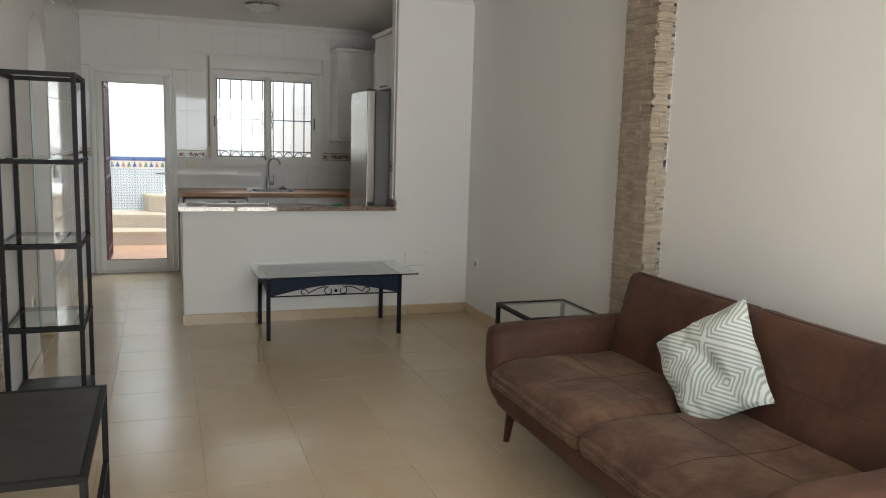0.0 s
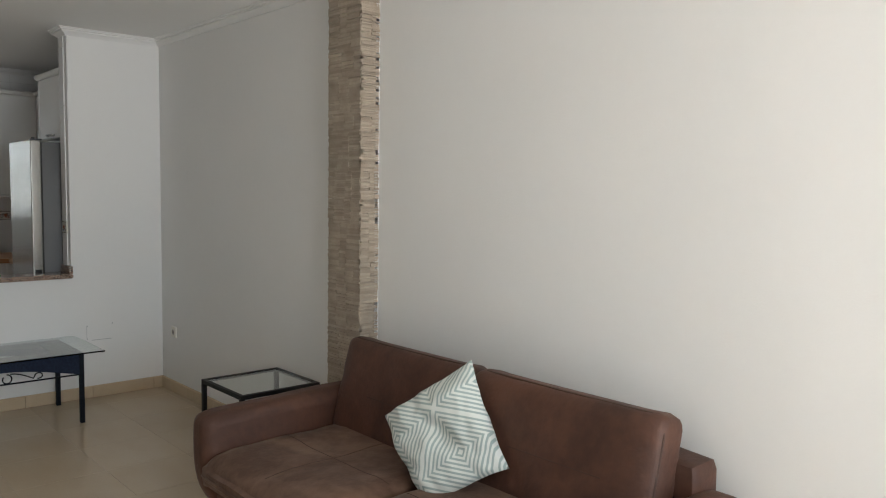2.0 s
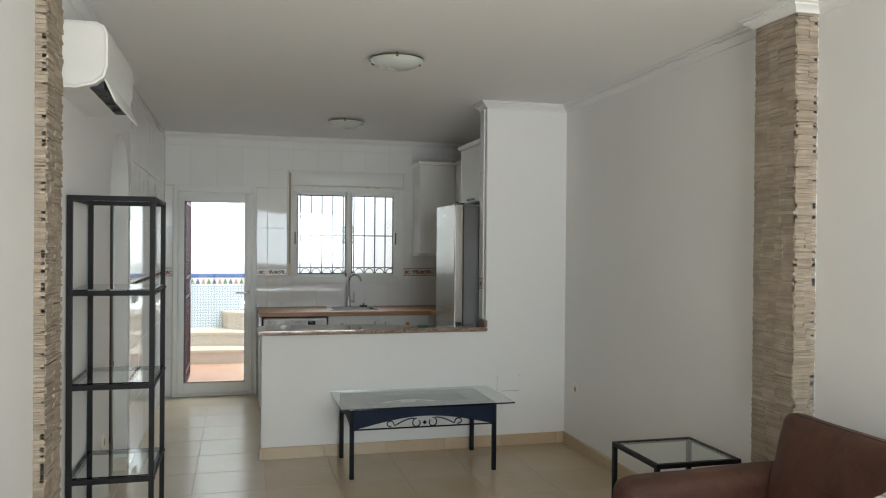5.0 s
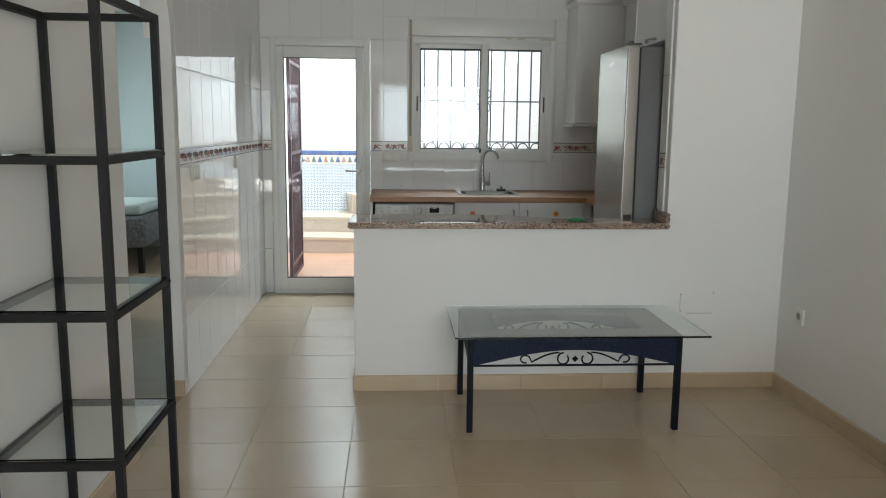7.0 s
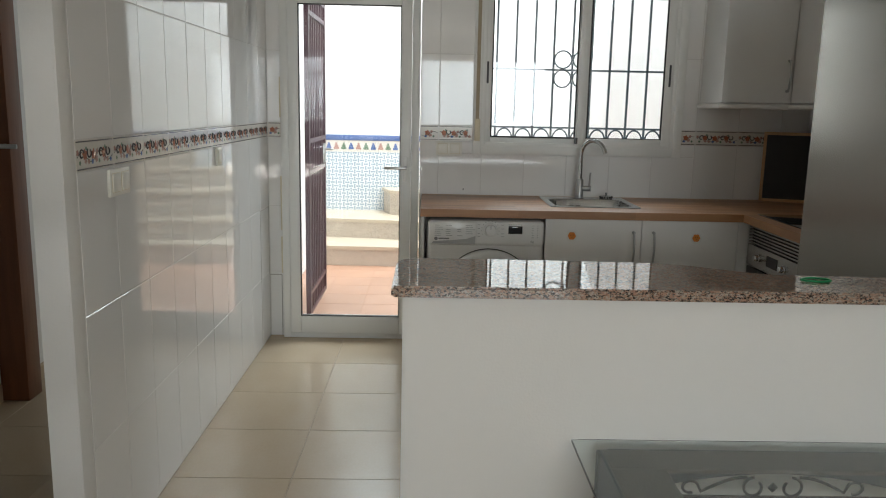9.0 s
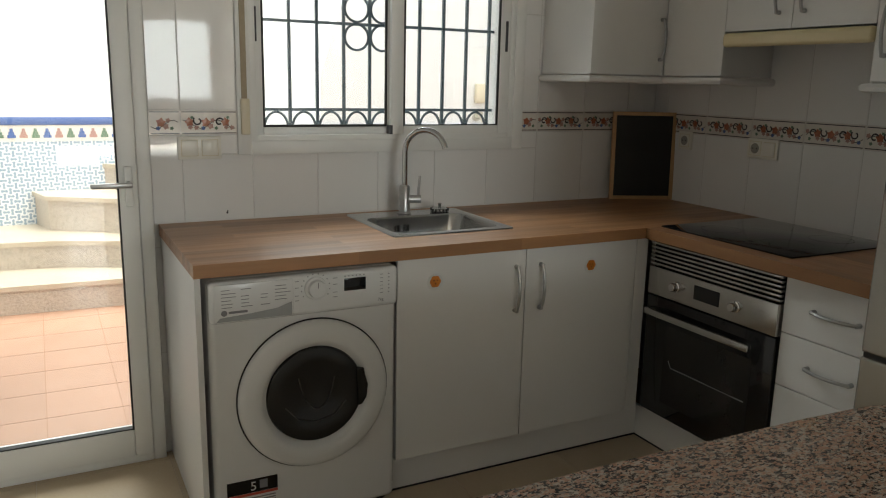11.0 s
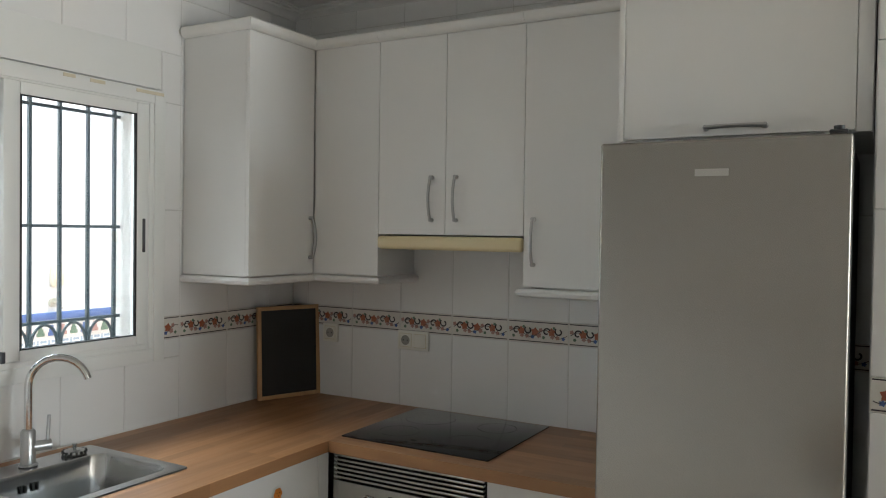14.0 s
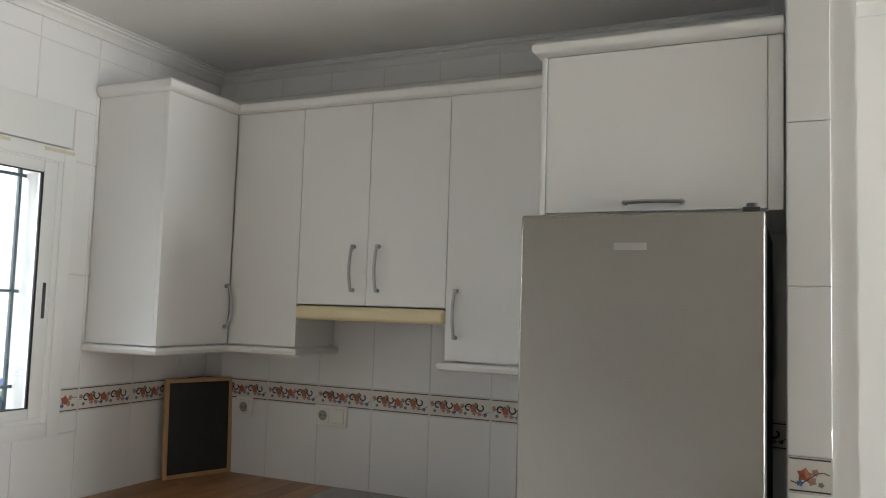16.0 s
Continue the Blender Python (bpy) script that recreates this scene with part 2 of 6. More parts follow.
M_gglass = solid_glass("greenish_glass", (0.90, 0.96, 0.94))
M_pane = glass("window_glass", (0.97, 0.98, 0.98))
M_pvc = mat("white_aluminium", (0.80, 0.80, 0.775), 0.38, rough_var=0.05, scale=4, amount=0.3, dark=(0.74, 0.735, 0.70))
M_rubber = mat("black_rubber", (0.02, 0.02, 0.02), 0.6)
M_steel = mat("brushed_steel", (0.52, 0.51, 0.49), 0.22, 1.0, scale=5, amount=0.25, fine=160, stretch=(1, 1, 0.05), rough_var=0.04)
M_sinksteel = mat("satin_steel", (0.56, 0.57, 0.57), 0.2, 1.0, rough_var=0.05, scale=10, amount=0.3, fine=120)
M_fridge = mat("fridge_steel", (0.36, 0.345, 0.315), 0.24, 0.75, scale=0.8, amount=0.06, fine=220, stretch=(1, 1, 0.03), rough_var=0.02)
M_fridgeside = mat("dark_grey_sheet", (0.11, 0.11, 0.11), 0.5, 0.0, scale=3, amount=0.3)
M_chrome = mat("chrome", (0.72, 0.72, 0.72), 0.1, 1.0, rough_var=0.03)
M_grey = mat("grey_handle_metal", (0.50, 0.50, 0.50), 0.34, 0.9)
M_cab = mat("white_cabinet_foil", (0.83, 0.82, 0.80), 0.40, rough_var=0.05, scale=2.5, amount=0.3, dark=(0.80, 0.785, 0.755), fine=60, bump=0.04, bump_scale=260)
M_cream = mat("cream_wood_trim", (0.80, 0.68, 0.42), 0.35, dark=(0.70, 0.57, 0.33), scale=6, amount=0.4, stretch=(6, 1, 6))
M_enamel = mat("white_enamel", (0.82, 0.82, 0.81), 0.2, rough_var=0.04, scale=3, amount=0.15)
M_dgrey = mat("dark_grey_plastic", (0.06, 0.06, 0.065), 0.3)
M_gloss = mat("black_glass", (0.008, 0.008, 0.009), 0.05, rough_var=0.02, scale=5)
M_counter = wood("oak_worktop", (0.37, 0.195, 0.090), (0.23, 0.105, 0.044))
M_counter2 = wood("oak_worktop_turned", (0.37, 0.195, 0.090), (0.23, 0.105, 0.044), turn=90)
M_frame = mat("pine_frame", (0.55, 0.33, 0.16), 0.5, dark=(0.42, 0.23, 0.10), scale=5, stretch=(8, 8, 1))
M_brown = mat("stained_door_wood", (0.20, 0.075, 0.03), 0.4, dark=(0.12, 0.04, 0.015), scale=4, amount=0.9, stretch=(9, 9, 0.7))
M_leather = mat("worn_brown_leather", (0.098, 0.041, 0.024), 0.6, dark=(0.056, 0.024, 0.015), scale=3.5, amount=1.0, fine=30, bump=0.42, bump_scale=65, rough_var=0.16, spec=0.4, lo=0.5, hi=0.86, warp=0.7)
M_seat = mat("faded_brown_leather", (0.148, 0.084, 0.053), 0.72, dark=(0.068, 0.033, 0.021), scale=4.2, amount=1.0, fine=26, bump=0.38, bump_scale=65, rough_var=0.16, spec=0.38, lo=0.50, hi=0.82, warp=0.9)
for mt, sheen in ((M_leather, 0.06), (M_seat, 0.16)):     # soft nap of the worn leather
    mt.node_tree.nodes["Principled BSDF"].inputs["Sheen Weight"].default_value = sheen
    mt.node_tree.nodes["Principled BSDF"].inputs["Sheen Roughness"].default_value = 0.45
    mt.node_tree.nodes["Principled BSDF"].inputs["Sheen Tint"].default_value = (0.62, 0.50, 0.42, 1)
M_thread = mat("leather_seam", (0.052, 0.025, 0.016), 0.75)
M_legwood = mat("dark_leg_wood", (0.05, 0.014, 0.009), 0.35, scale=20)
M_navy = mat("navy_rattan", (0.005, 0.009, 0.026), 0.6, dark=(0.018, 0.032, 0.066), scale=110, amount=0.8, fine=240, bump=0.5, bump_scale=130, lo=0.55, hi=0.9, spec=0.22)
M_navymetal = mat("navy_painted_iron", (0.005, 0.007, 0.012), 0.6, scale=30, spec=0.2)
M_ceramic = mat("white_plastic", (0.80, 0.79, 0.76), 0.38, rough_var=0.05, scale=8, amount=0.2)
M_beige = mat("beige_plastic", (0.70, 0.63, 0.47), 0.4, scale=8, amount=0.2)
M_switch = mat("cream_switch_plastic", (0.83, 0.81, 0.74), 0.3, scale=8, amount=0.2)
M_well = mat("grey_socket_well", (0.36, 0.34, 0.30), 0.5)
M_lampbase = mat("satin_nickel", (0.62, 0.60, 0.52), 0.35, 0.7)
M_oldbrass = mat("tarnished_brass", (0.16, 0.125, 0.06), 0.4, 0.8)
M_brass = mat("aged_brass", (0.55, 0.44, 0.24), 0.3, 1.0)
M_opal = mat("opal_glass", (0.62, 0.65, 0.60), 0.25, scale=5, amount=0.2)
M_strip = mat("stone_cladding", (0.435, 0.365, 0.285), 0.88, dark=(0.305, 0.245, 0.185), scale=14, amount=0.9, fine=120, piece_var=0.17, island=True, bump=0.5, bump_scale=150)
M_granite = granite("pink_granite", [(0.0, (0.028, 0.024, 0.022)), (0.14, (0.085, 0.072, 0.062)), (0.30, (0.39, 0.235, 0.17)), (0.54, (0.42, 0.29, 0.215)), (0.68, (0.43, 0.37, 0.31)), (0.88, (0.24, 0.205, 0.175))], 300, 0.022, (0.62, 1, 1))
M_stepstone = granite("pale_granite", [(0.0, (0.36, 0.31, 0.26)), (0.15, (0.52, 0.45, 0.37)), (0.55, (0.57, 0.50, 0.42)), (0.85, (0.45, 0.39, 0.33))], 190, 0.5)
M_tread = mat("cream_step_tread", (0.58, 0.50, 0.39), 0.35, scale=5, amount=0.5)
M_terra = mat("terracotta_tile", (0.49, 0.285, 0.19), 0.45, dark=(0.44, 0.25, 0.165), scale=4, amount=0.8, piece_var=0.05, laid=True)
M_tergrout = mat("terracotta_joint", (0.455, 0.265, 0.18), 0.9, scale=20)
M_render = mat("white_render", (0.80, 0.80, 0.78), 0.9, scale=1.5, amount=0.4, bump=0.3, bump_scale=80)
M_grille = mat("maroon_iron", (0.065, 0.022, 0.035), 0.4, scale=20)
M_iron = mat("dark_iron", (0.045, 0.066, 0.08), 0.45, scale=20)
M_teal = mat("pale_teal_paint", (0.50, 0.60, 0.58), 0.8, scale=2, amount=0.3)
M_blue = mat("cobalt_glaze", (0.085, 0.14, 0.33), 0.2, dark=(0.12, 0.17, 0.34), scale=18, amount=0.8)
M_red = mat("rust_glaze", (0.36, 0.10, 0.055), 0.25, dark=(0.42, 0.19, 0.10), scale=60, amount=0.9)
M_rose = mat("rose_glaze", (0.44, 0.26, 0.22), 0.25)
M_green = mat("leaf_glaze", (0.16, 0.23, 0.16), 0.25)
M_lines = mat("black_glaze", (0.055, 0.045, 0.048), 0.2)
M_border = mat("ivory_glaze", (0.74, 0.70, 0.64), 0.12)
M_orange = mat("orange_sticker", (0.75, 0.25, 0.03), 0.4)
M_redlabel = mat("red_label", (0.62, 0.09, 0.05), 0.4)
M_print = mat("grey_print", (0.25, 0.25, 0.26), 0.5)
M_lime = mat("green_silicone", (0.015, 0.27, 0.09), 0.4)
M_bed = mat("patterned_bedspread", (0.22, 0.24, 0.25), 0.9, dark=(0.05, 0.05, 0.05), scale=40, amount=1.0)
M_flap = mat("dark_vent", (0.02, 0.02, 0.022), 0.5)


def azulejo(name):
    """Blue rosette lattice on a white glaze, in 15 cm tiles."""
    mt = mat(name, (0.72, 0.74, 0.76), 0.15)
    nt = mt.node_tree
    b = nt.nodes["Principled BSDF"]
    tc = nt.nodes.new("ShaderNodeTexCoord")
    sep = nt.nodes.new("ShaderNodeSeparateXYZ")
    nt.links.new(tc.outputs["Object"], sep.inputs[0])

    def op(kind, a, c=None, val=None):
        n = nt.nodes.new("ShaderNodeMath")
        n.operation = kind
        nt.links.new(a, n.inputs[0])
        if c is not None:
            nt.links.new(c, n.inputs[1])
        if val is not None:
            n.inputs[1].default_value = val
        return n.outputs[0]
    w = 2 * math.pi / 0.075
    sx, sz = op('SINE', op('MULTIPLY', sep.outputs[0], val=w)), op('SINE', op('MULTIPLY', sep.outputs[2], val=w))
    dx, dz = op('SINE', op('MULTIPLY', op('ADD', sep.outputs[0], sep.outputs[2]), val=w)), op('SINE', op('MULTIPLY', op('SUBTRACT', sep.outputs[0], sep.outputs[2]), val=w))
    v = op('ADD', op('MULTIPLY', sx, sz), op('MULTIPLY', dx, dz))
    hit = op('GREATER_THAN', op('ABSOLUTE', v), val=0.62)
    mx = nt.nodes.new("ShaderNodeMix")
    mx.data_type = 'RGBA'
    mx.inputs["A"].default_value = (0.72, 0.74, 0.76, 1)
    mx.inputs["B"].default_value = (0.31, 0.39, 0.46, 1)
    nt.links.new(hit, mx.inputs["Factor"])
    nt.links.new(mx.outputs["Result"], b.inputs["Base Color"])
    return mt


M_azul = azulejo("azulejo_glaze")


def maze_cloth(name):
    """Concentric square stripes, pale green on off-white, in a cell pattern."""
    mt = mat(name, (0.66, 0.68, 0.64), 0.9, bump=0.25, bump_scale=500)
    nt = mt.node_tree
    b = nt.nodes["Principled BSDF"]
    tc = nt.nodes.new("ShaderNodeTexCoord")
    sep = nt.nodes.new("ShaderNodeSeparateXYZ")
    mp = nt.nodes.new("ShaderNodeMapping")
    mp.inputs["Location"].default_value = (0.155, 0.045, 0)
    mp.inputs["Rotation"].default_value = (0, 0, math.radians(32))
    nt.links.new(tc.outputs["Object"], mp.inputs[0])
    nt.links.new(mp.outputs[0], sep.inputs[0])

    def op(kind, a, c=None, val=None):
        n = nt.nodes.new("ShaderNodeMath")
        n.operation = kind
        nt.links.new(a, n.inputs[0])
        if c is not None:
            nt.links.new(c, n.inputs[1])
        if val is not None:
            n.inputs[1].default_value = val
        return n.outputs[0]
    cell = 0.27
    u = op('ABSOLUTE', op('SUBTRACT', op('FRACT', op('ADD', op('DIVIDE', sep.outputs[0], val=cell), val=10.5)), val=0.5))
    v = op('ABSOLUTE', op('SUBTRACT', op('FRACT', op('ADD', op('DIVIDE', sep.outputs[1], val=cell), val=10.5)), val=0.5))
    s = op('FRACT', op('MULTIPLY', op('MAXIMUM', u, v), val=17.0))
    hit = op('GREATER_THAN', s, val=0.52)
    mx = nt.nodes.new("ShaderNodeMix")
    mx.data_type = 'RGBA'
    mx.inputs["A"].default_value = (0.64, 0.66, 0.62, 1)
    mx.inputs["B"].default_value = (0.32, 0.385, 0.36, 1)
    nt.links.new(hit, mx.inputs["Factor"])
    nt.links.new(mx.outputs["Result"], b.inputs["Base Color"])
    return mt


M_cloth = maze_cloth("maze_cushion_cloth")

# ---- the plan: walls, floor, ceiling ----
RX, LX, LN, BY, NY = 2.70, -0.51, -0.47, 8.93, -1.10   # right, left, left near, back, near wall
CZ, CB = 2.645, 2.592                                   # ceiling, underside of the cornice
PX, PY0, PY1 = 2.045, 6.40, 6.56                        # kitchen pillar

bm = bmesh.new()
box(bm, -3.4, RX + 0.2, NY - 0.2, 9.18, -0.12, -0.002)
box(bm, -3.4, -0.82, 9.18, 11.7, -0.12, -0.002)
floor = structure("floor", bm, M_grout, "cream ceramic tile floor with fine joints")

bm = bmesh.new()
box(bm, -3.4, RX + 0.2, NY - 0.2, 9.18, CZ, CZ + 0.2)
box(bm, -3.4, -0.82, 9.18, 11.7, CZ, CZ + 0.2)
structure("ceiling", bm, M_ceil, "white painted plaster ceiling")

bm = bmesh.new()
box(bm, RX, RX + 0.2, 3.67, 9.18, 0, CZ)
box(bm, RX + 0.022, RX + 0.2, NY, 3.67, 0, CZ)
wall_right = structure("wall_right", bm, M_wall, "white textured plaster wall")

bm = bmesh.new()
box(bm, LX - 0.13, LN, NY, 3.67, 0, CZ)
structure("wall_left_near", bm, M_wall, "white textured plaster wall")
bm = bmesh.new()
box(bm, LX - 0.13, LX, 3.67, 5.57, 0, CZ)
structure("wall_left", bm, M_wall, "white plaster wall beside the arch")
# arch head over the passage to the hall
bm = bmesh.new()
arch = [(5.57, CZ), (6.345, CZ), (6.345, 1.83)]
for i in range(1, 16):
    a = math.pi * i / 16
    arch.append((5.9575 + 0.3875 * math.cos(a), 1.83 + 0.39 * math.sin(a)))
arch.append((5.57, 1.83))
prism(bm, arch, LX - 0.13, LX, 'x')
structure("wall_arch", bm, M_wall, "white plaster arch over the passage")
bm = bmesh.new()
box(bm, LX - 0.088, LX - 0.008, 6.345, BY, 0, CZ)
wall_kitchen_left = structure("wall_kitchen_left", bm, M_wall, "tiled kitchen wall with a plaster end")

# back wall with door and window openings
DX0, DX1, DZ = -0.43, 0.385, 2.12
WX0, WX1, WZ0, WZ1 = 0.715, 1.90, 1.15, 2.12
bm = bmesh.new()
for x0, x1, z0, z1 in ((-0.82, DX0, 0, CZ), (DX0, DX1, DZ, CZ), (DX1, WX0, 0, CZ), (WX0, WX1, 0, WZ0), (WX0, WX1, WZ1, CZ), (WX1, RX, 0, CZ)):
    box(bm, x0, x1, BY + 0.002, BY + 0.25, z0, z1)
wall_back = structure("wall_back", bm, M_tgrout, "kitchen wall with white tiles and a flower border")

# near wall with the terrace door behind the walker
bm = bmesh.new()
for x0, x1, z0, z1 in ((LN - 0.17, 0.2, 0, CZ), (0.2, 2.62, 2.3, CZ), (2.62, RX + 0.2, 0, CZ)):
    box(bm, x0, x1, NY - 0.2, NY, z0, z1)
structure("wall_near", bm, M_wall, "white plaster wall with a wide terrace door")

# slab out of view, added to stop sun coming through the terrace door
bm = bmesh.new()
box(bm, -1.2, 3.6, -4.2, NY - 0.2, 2.5, 2.62)
structure("ceiling_porch", bm, M_render, "unseen white slab that keeps the sun off the terrace door")

# pillar and half-height wall between living room and kitchen
bm = bmesh.new()
prism(bm, [(0.374, 0), (RX, 0), (RX, CZ), (PX, CZ), (PX, 0.888), (0.374, 0.888)], PY0, PY1, 'y')
bmesh.ops.bevel(bm, geom=[e for e in bm.edges if abs(e.verts[0].co.z - e.verts[1].co.z) > 0.5 and e.verts[0].co.x < 2.5], offset=0.006, segments=2, affect='EDGES')
wall_pillar = structure("wall_pillar", bm, M_wall, "half-height white plaster wall that rises to a pillar")

# hall and bedroom beyond the arch
bm = bmesh.new()
# the opening is out of view, added to let light into the hall
for y0, y1, z0, z1 in ((4.0, 9.3, 0, CZ), (9.3, 10.9, 0, 0.9), (9.3, 10.9, 2.1, CZ), (10.9, 11.7, 0, CZ)):
    box(bm, -3.4, -3.2, y0, y1, z0, z1)
structure("wall_bedroom", bm, M_wall, "plain white bedroom wall with an added opening out of view")
bm = bmesh.new()
box(bm, -3.2, LX - 0.13, 4.0, 4.2, 0, CZ)
structure("wall_hall_end", bm, M_wall, "plain white wall closing the hall")
bm = bmesh.new()
box(bm, -1.70, -1.54, 4.2, 7.8, 0, CZ)
structure("wall_hall", bm, M_wall, "plain white hall wall beside a doorway")
bm = bmesh.new()
box(bm, -1.66, -1.50, 7.93, 8.25, 0, CZ)
structure("wall_hall_pier", bm, M_wall, "plain white hall wall beside a doorway")
bm = bmesh.new()
box(bm, -3.2, -0.82, 11.5, 11.7, 0, CZ)
structure("wall_bedroom", bm, M_teal, "pale green bedroom wall")

# ---- cornice ----
def offset_line(pts, d):
    out = []
    for i, p in enumerate(pts):
        p = Vector(p)
        a = (p - Vector(pts[i - 1])).normalized() if i > 0 else None
        b = (Vector(pts[i + 1]) - p).normalized() if i < len(pts) - 1 else None
        na = Vector((-a.y, a.x)) if a is not None else None
        nb = Vector((-b.y, b.x)) if b is not None else None
        if na is None or nb is None:
            out.append(p + d * (na if nb is None else nb))
        else:
            out.append(p + d * (na + nb) / (1 + na.dot(nb)))
    return out


def moulding(bm, pts, prof):
    rows = []
    for d, z in prof:
        rows.append([bm.verts.new((q.x, q.y, z)) for q in offset_line(pts, d)])
    for a, b in zip(rows, rows[1:]):
        for i in range(len(a) - 1):
            bm.faces.new((a[i], a[i + 1], b[i + 1], b[i]))
    for k in (0, -1):
        bm.faces.new([r[k] for r in rows] if len(rows) > 2 else [])


corn = [(0.0, CB), (0.010, CB), (0.013, CB + 0.008), (0.030, CB + 0.021), (0.039, CB + 0.027), (0.040, CB + 0.035), (0.051, CB + 0.038), (0.052, CB + 0.045), (0.060, CB + 0.047), (0.060, CZ - 0.001), (0.0, CZ - 0.001)]
bm = bmesh.new()
moulding(bm, [(LX, 6.34), (LX, 3.91), (-0.425, 3.91), (-0.425, 3.67), (LN, 3.67), (LN, NY)], corn)
structure("trim_cornice_left", bm, M_trim, "white stepped plaster cornice")

bm = bmesh.new()
moulding(bm, [(RX + 0.022, NY), (RX + 0.022, 3.664), (2.60, 3.664), (2.60, 3.95), (RX, 3.95), (RX, PY0), (PX, PY0), (PX, PY1), (RX, PY1), (RX, BY), (LX, BY)], corn)
structure("trim_cornice", bm, M_trim, "white stepped plaster cornice")

# ---- stone-clad columns ----
def clad_column(name, x0, x1, y0, y1, faces):
    col = thing(name, "column clad in thin split stone strips", "column")
    tagged(col, kind="structure")
    bm = bmesh.new()
    box(bm, x0 + 0.012, x1 - 0.012, y0 + 0.012, y1 - 0.012, 0.0, CB + 0.02)
    part("core", bm, mat("cladding_mortar", (0.20, 0.165, 0.13), 0.95, scale=30), col)
    verts, polys = [], []

    def strip(a0, a1, b0, b1, z0, z1):
        k = len(verts)
        verts.extend((x, y, z) for z in (z0, z1) for y in (b0, b1) for x in (a0, a1))
        polys.extend(tuple(k + i for i in f) for f in ((0, 2, 3, 1), (4, 5, 7, 6), (0, 1, 5, 4), (2, 6, 7, 3), (0, 4, 6, 2), (1, 3, 7, 5)))
    top = CB + 0.008
    for face in faces:
        lo, hi = (x0, x1) if face in "sn" else (y0, y1)
        z = 0.0
        while z < top - 0.004:                      # panels, each split into stacks of its own coursing
            ph = min(rnd.uniform(0.07, 0.15), top - z)
            s = lo
            while s < hi - 0.001:
                e = min(hi, s + rnd.uniform(0.05, 0.125))
                if hi - e < 0.03:
                    e = hi
                zz = z
                while zz < z + ph - 0.002:
                    h = min(rnd.choice((0.007, 0.009, 0.012, 0.015)), z + ph - zz)
                    p, t = rnd.choice((0.0, 0.0015, 0.004, 0.0065)), zz + h - 0.0011
                    if face == "w":
                        strip(x0 - p, x0 + 0.014, s, e - 0.0007, zz, t)
                    elif face == "e":
                        strip(x1 - 0.014, x1 + p, s, e - 0.0007, zz, t)
                    elif face == "s":
                        strip(s, e - 0.0007, y0 - p, y0 + 0.014, zz, t)
                    else:
                        strip(s, e - 0.0007, y1 - 0.014, y1 + p, zz, t)
                    zz += h
                s = e
            z += ph
    me = bpy.data.meshes.new("stone_strips")
    me.from_pydata(verts, [], polys)
    me.materials.append(M_strip)
    ob = new("stone_strips", me)
    ob.parent = col
    tagged(ob, "uneven beige stone strips", kind="stuff")


clad_column("column_right", 2.607, RX + 0.018, 3.67, 3.95, "wsn")
clad_column("column_left", LX + 0.002, -0.434, 3.672, 3.91, "esn")

# ---- kitchen door and window ----
def pane(name, x0, x1, y, z0, z1, parent, mt=None):
    bm = bmesh.new()
    box(bm, x0, x1, y, y + 0.005, z0, z1)
    ob = part(name, bm, mt or M_pane, parent)
    ob.visible_shadow = False
    return ob


def rect_frame(bm, x0, x1, z0, z1, y0, y1, w, r=0.004, wb=None, wt=None):
    wb, wt = wb or w, wt or w
    box(bm, x0, x0 + w, y0, y1, z0, z1, r)
    box(bm, x1 - w, x1, y0, y1, z0, z1, r)
    box(bm, x0 + w, x1 - w, y0, y1, z0, z0 + wb, r)
    box(bm, x0 + w, x1 - w, y0, y1, z1 - wt, z1, r)


door = tagged(thing("door_1", "white aluminium door with one large clear pane, closed", "door"), kind="structure")
bm = bmesh.new()
rect_frame(bm, -0.425, 0.38, 0.0, 2.12, 8.885, 9.0, 0.045, 0.004, 0.03, 0.07)
part("door_frame", bm, M_pvc, door)
bm = bmesh.new()
rect_frame(bm, -0.378, 0.333, 0.034, 2.046, 8.868, 8.925, 0.062, 0.006, 0.106, 0.09)
leaf = part("door_leaf", bm, M_pvc, door)
pane("pane", -0.318, 0.273, 8.90, 0.138, 1.958, door)
bm = bmesh.new()
rect_frame(bm, -0.318, 0.273, 0.138, 1.958, 8.872, 8.899, 0.006, 0)
part("gasket", bm, M_rubber, door)
bm = bmesh.new()
box(bm, 0.290, 0.316, 8.856, 8.868, 0.965, 1.105, 0.005, 3)
part("handle_plate", bm, M_pvc, door)
bm = bmesh.new()
cyl(bm, (0.303, 8.86, 1.045), (0.303, 8.818, 1.045), 0.010)
box(bm, 0.180, 0.312, 8.808, 8.822, 1.036, 1.054, 0.005)
part("door_handle", bm, M_grey, door)

bm = bmesh.new()
for z0, z1 in ((0.40, 0.62), (0.66, 0.98), (1.32, 1.55)):
    box(bm, -0.4315, -0.4235, 8.8845, 8.930, z0, z1, 0.0015, 1)
part("old_sealant", bm, M_beige, door, "yellowed sealant bead")

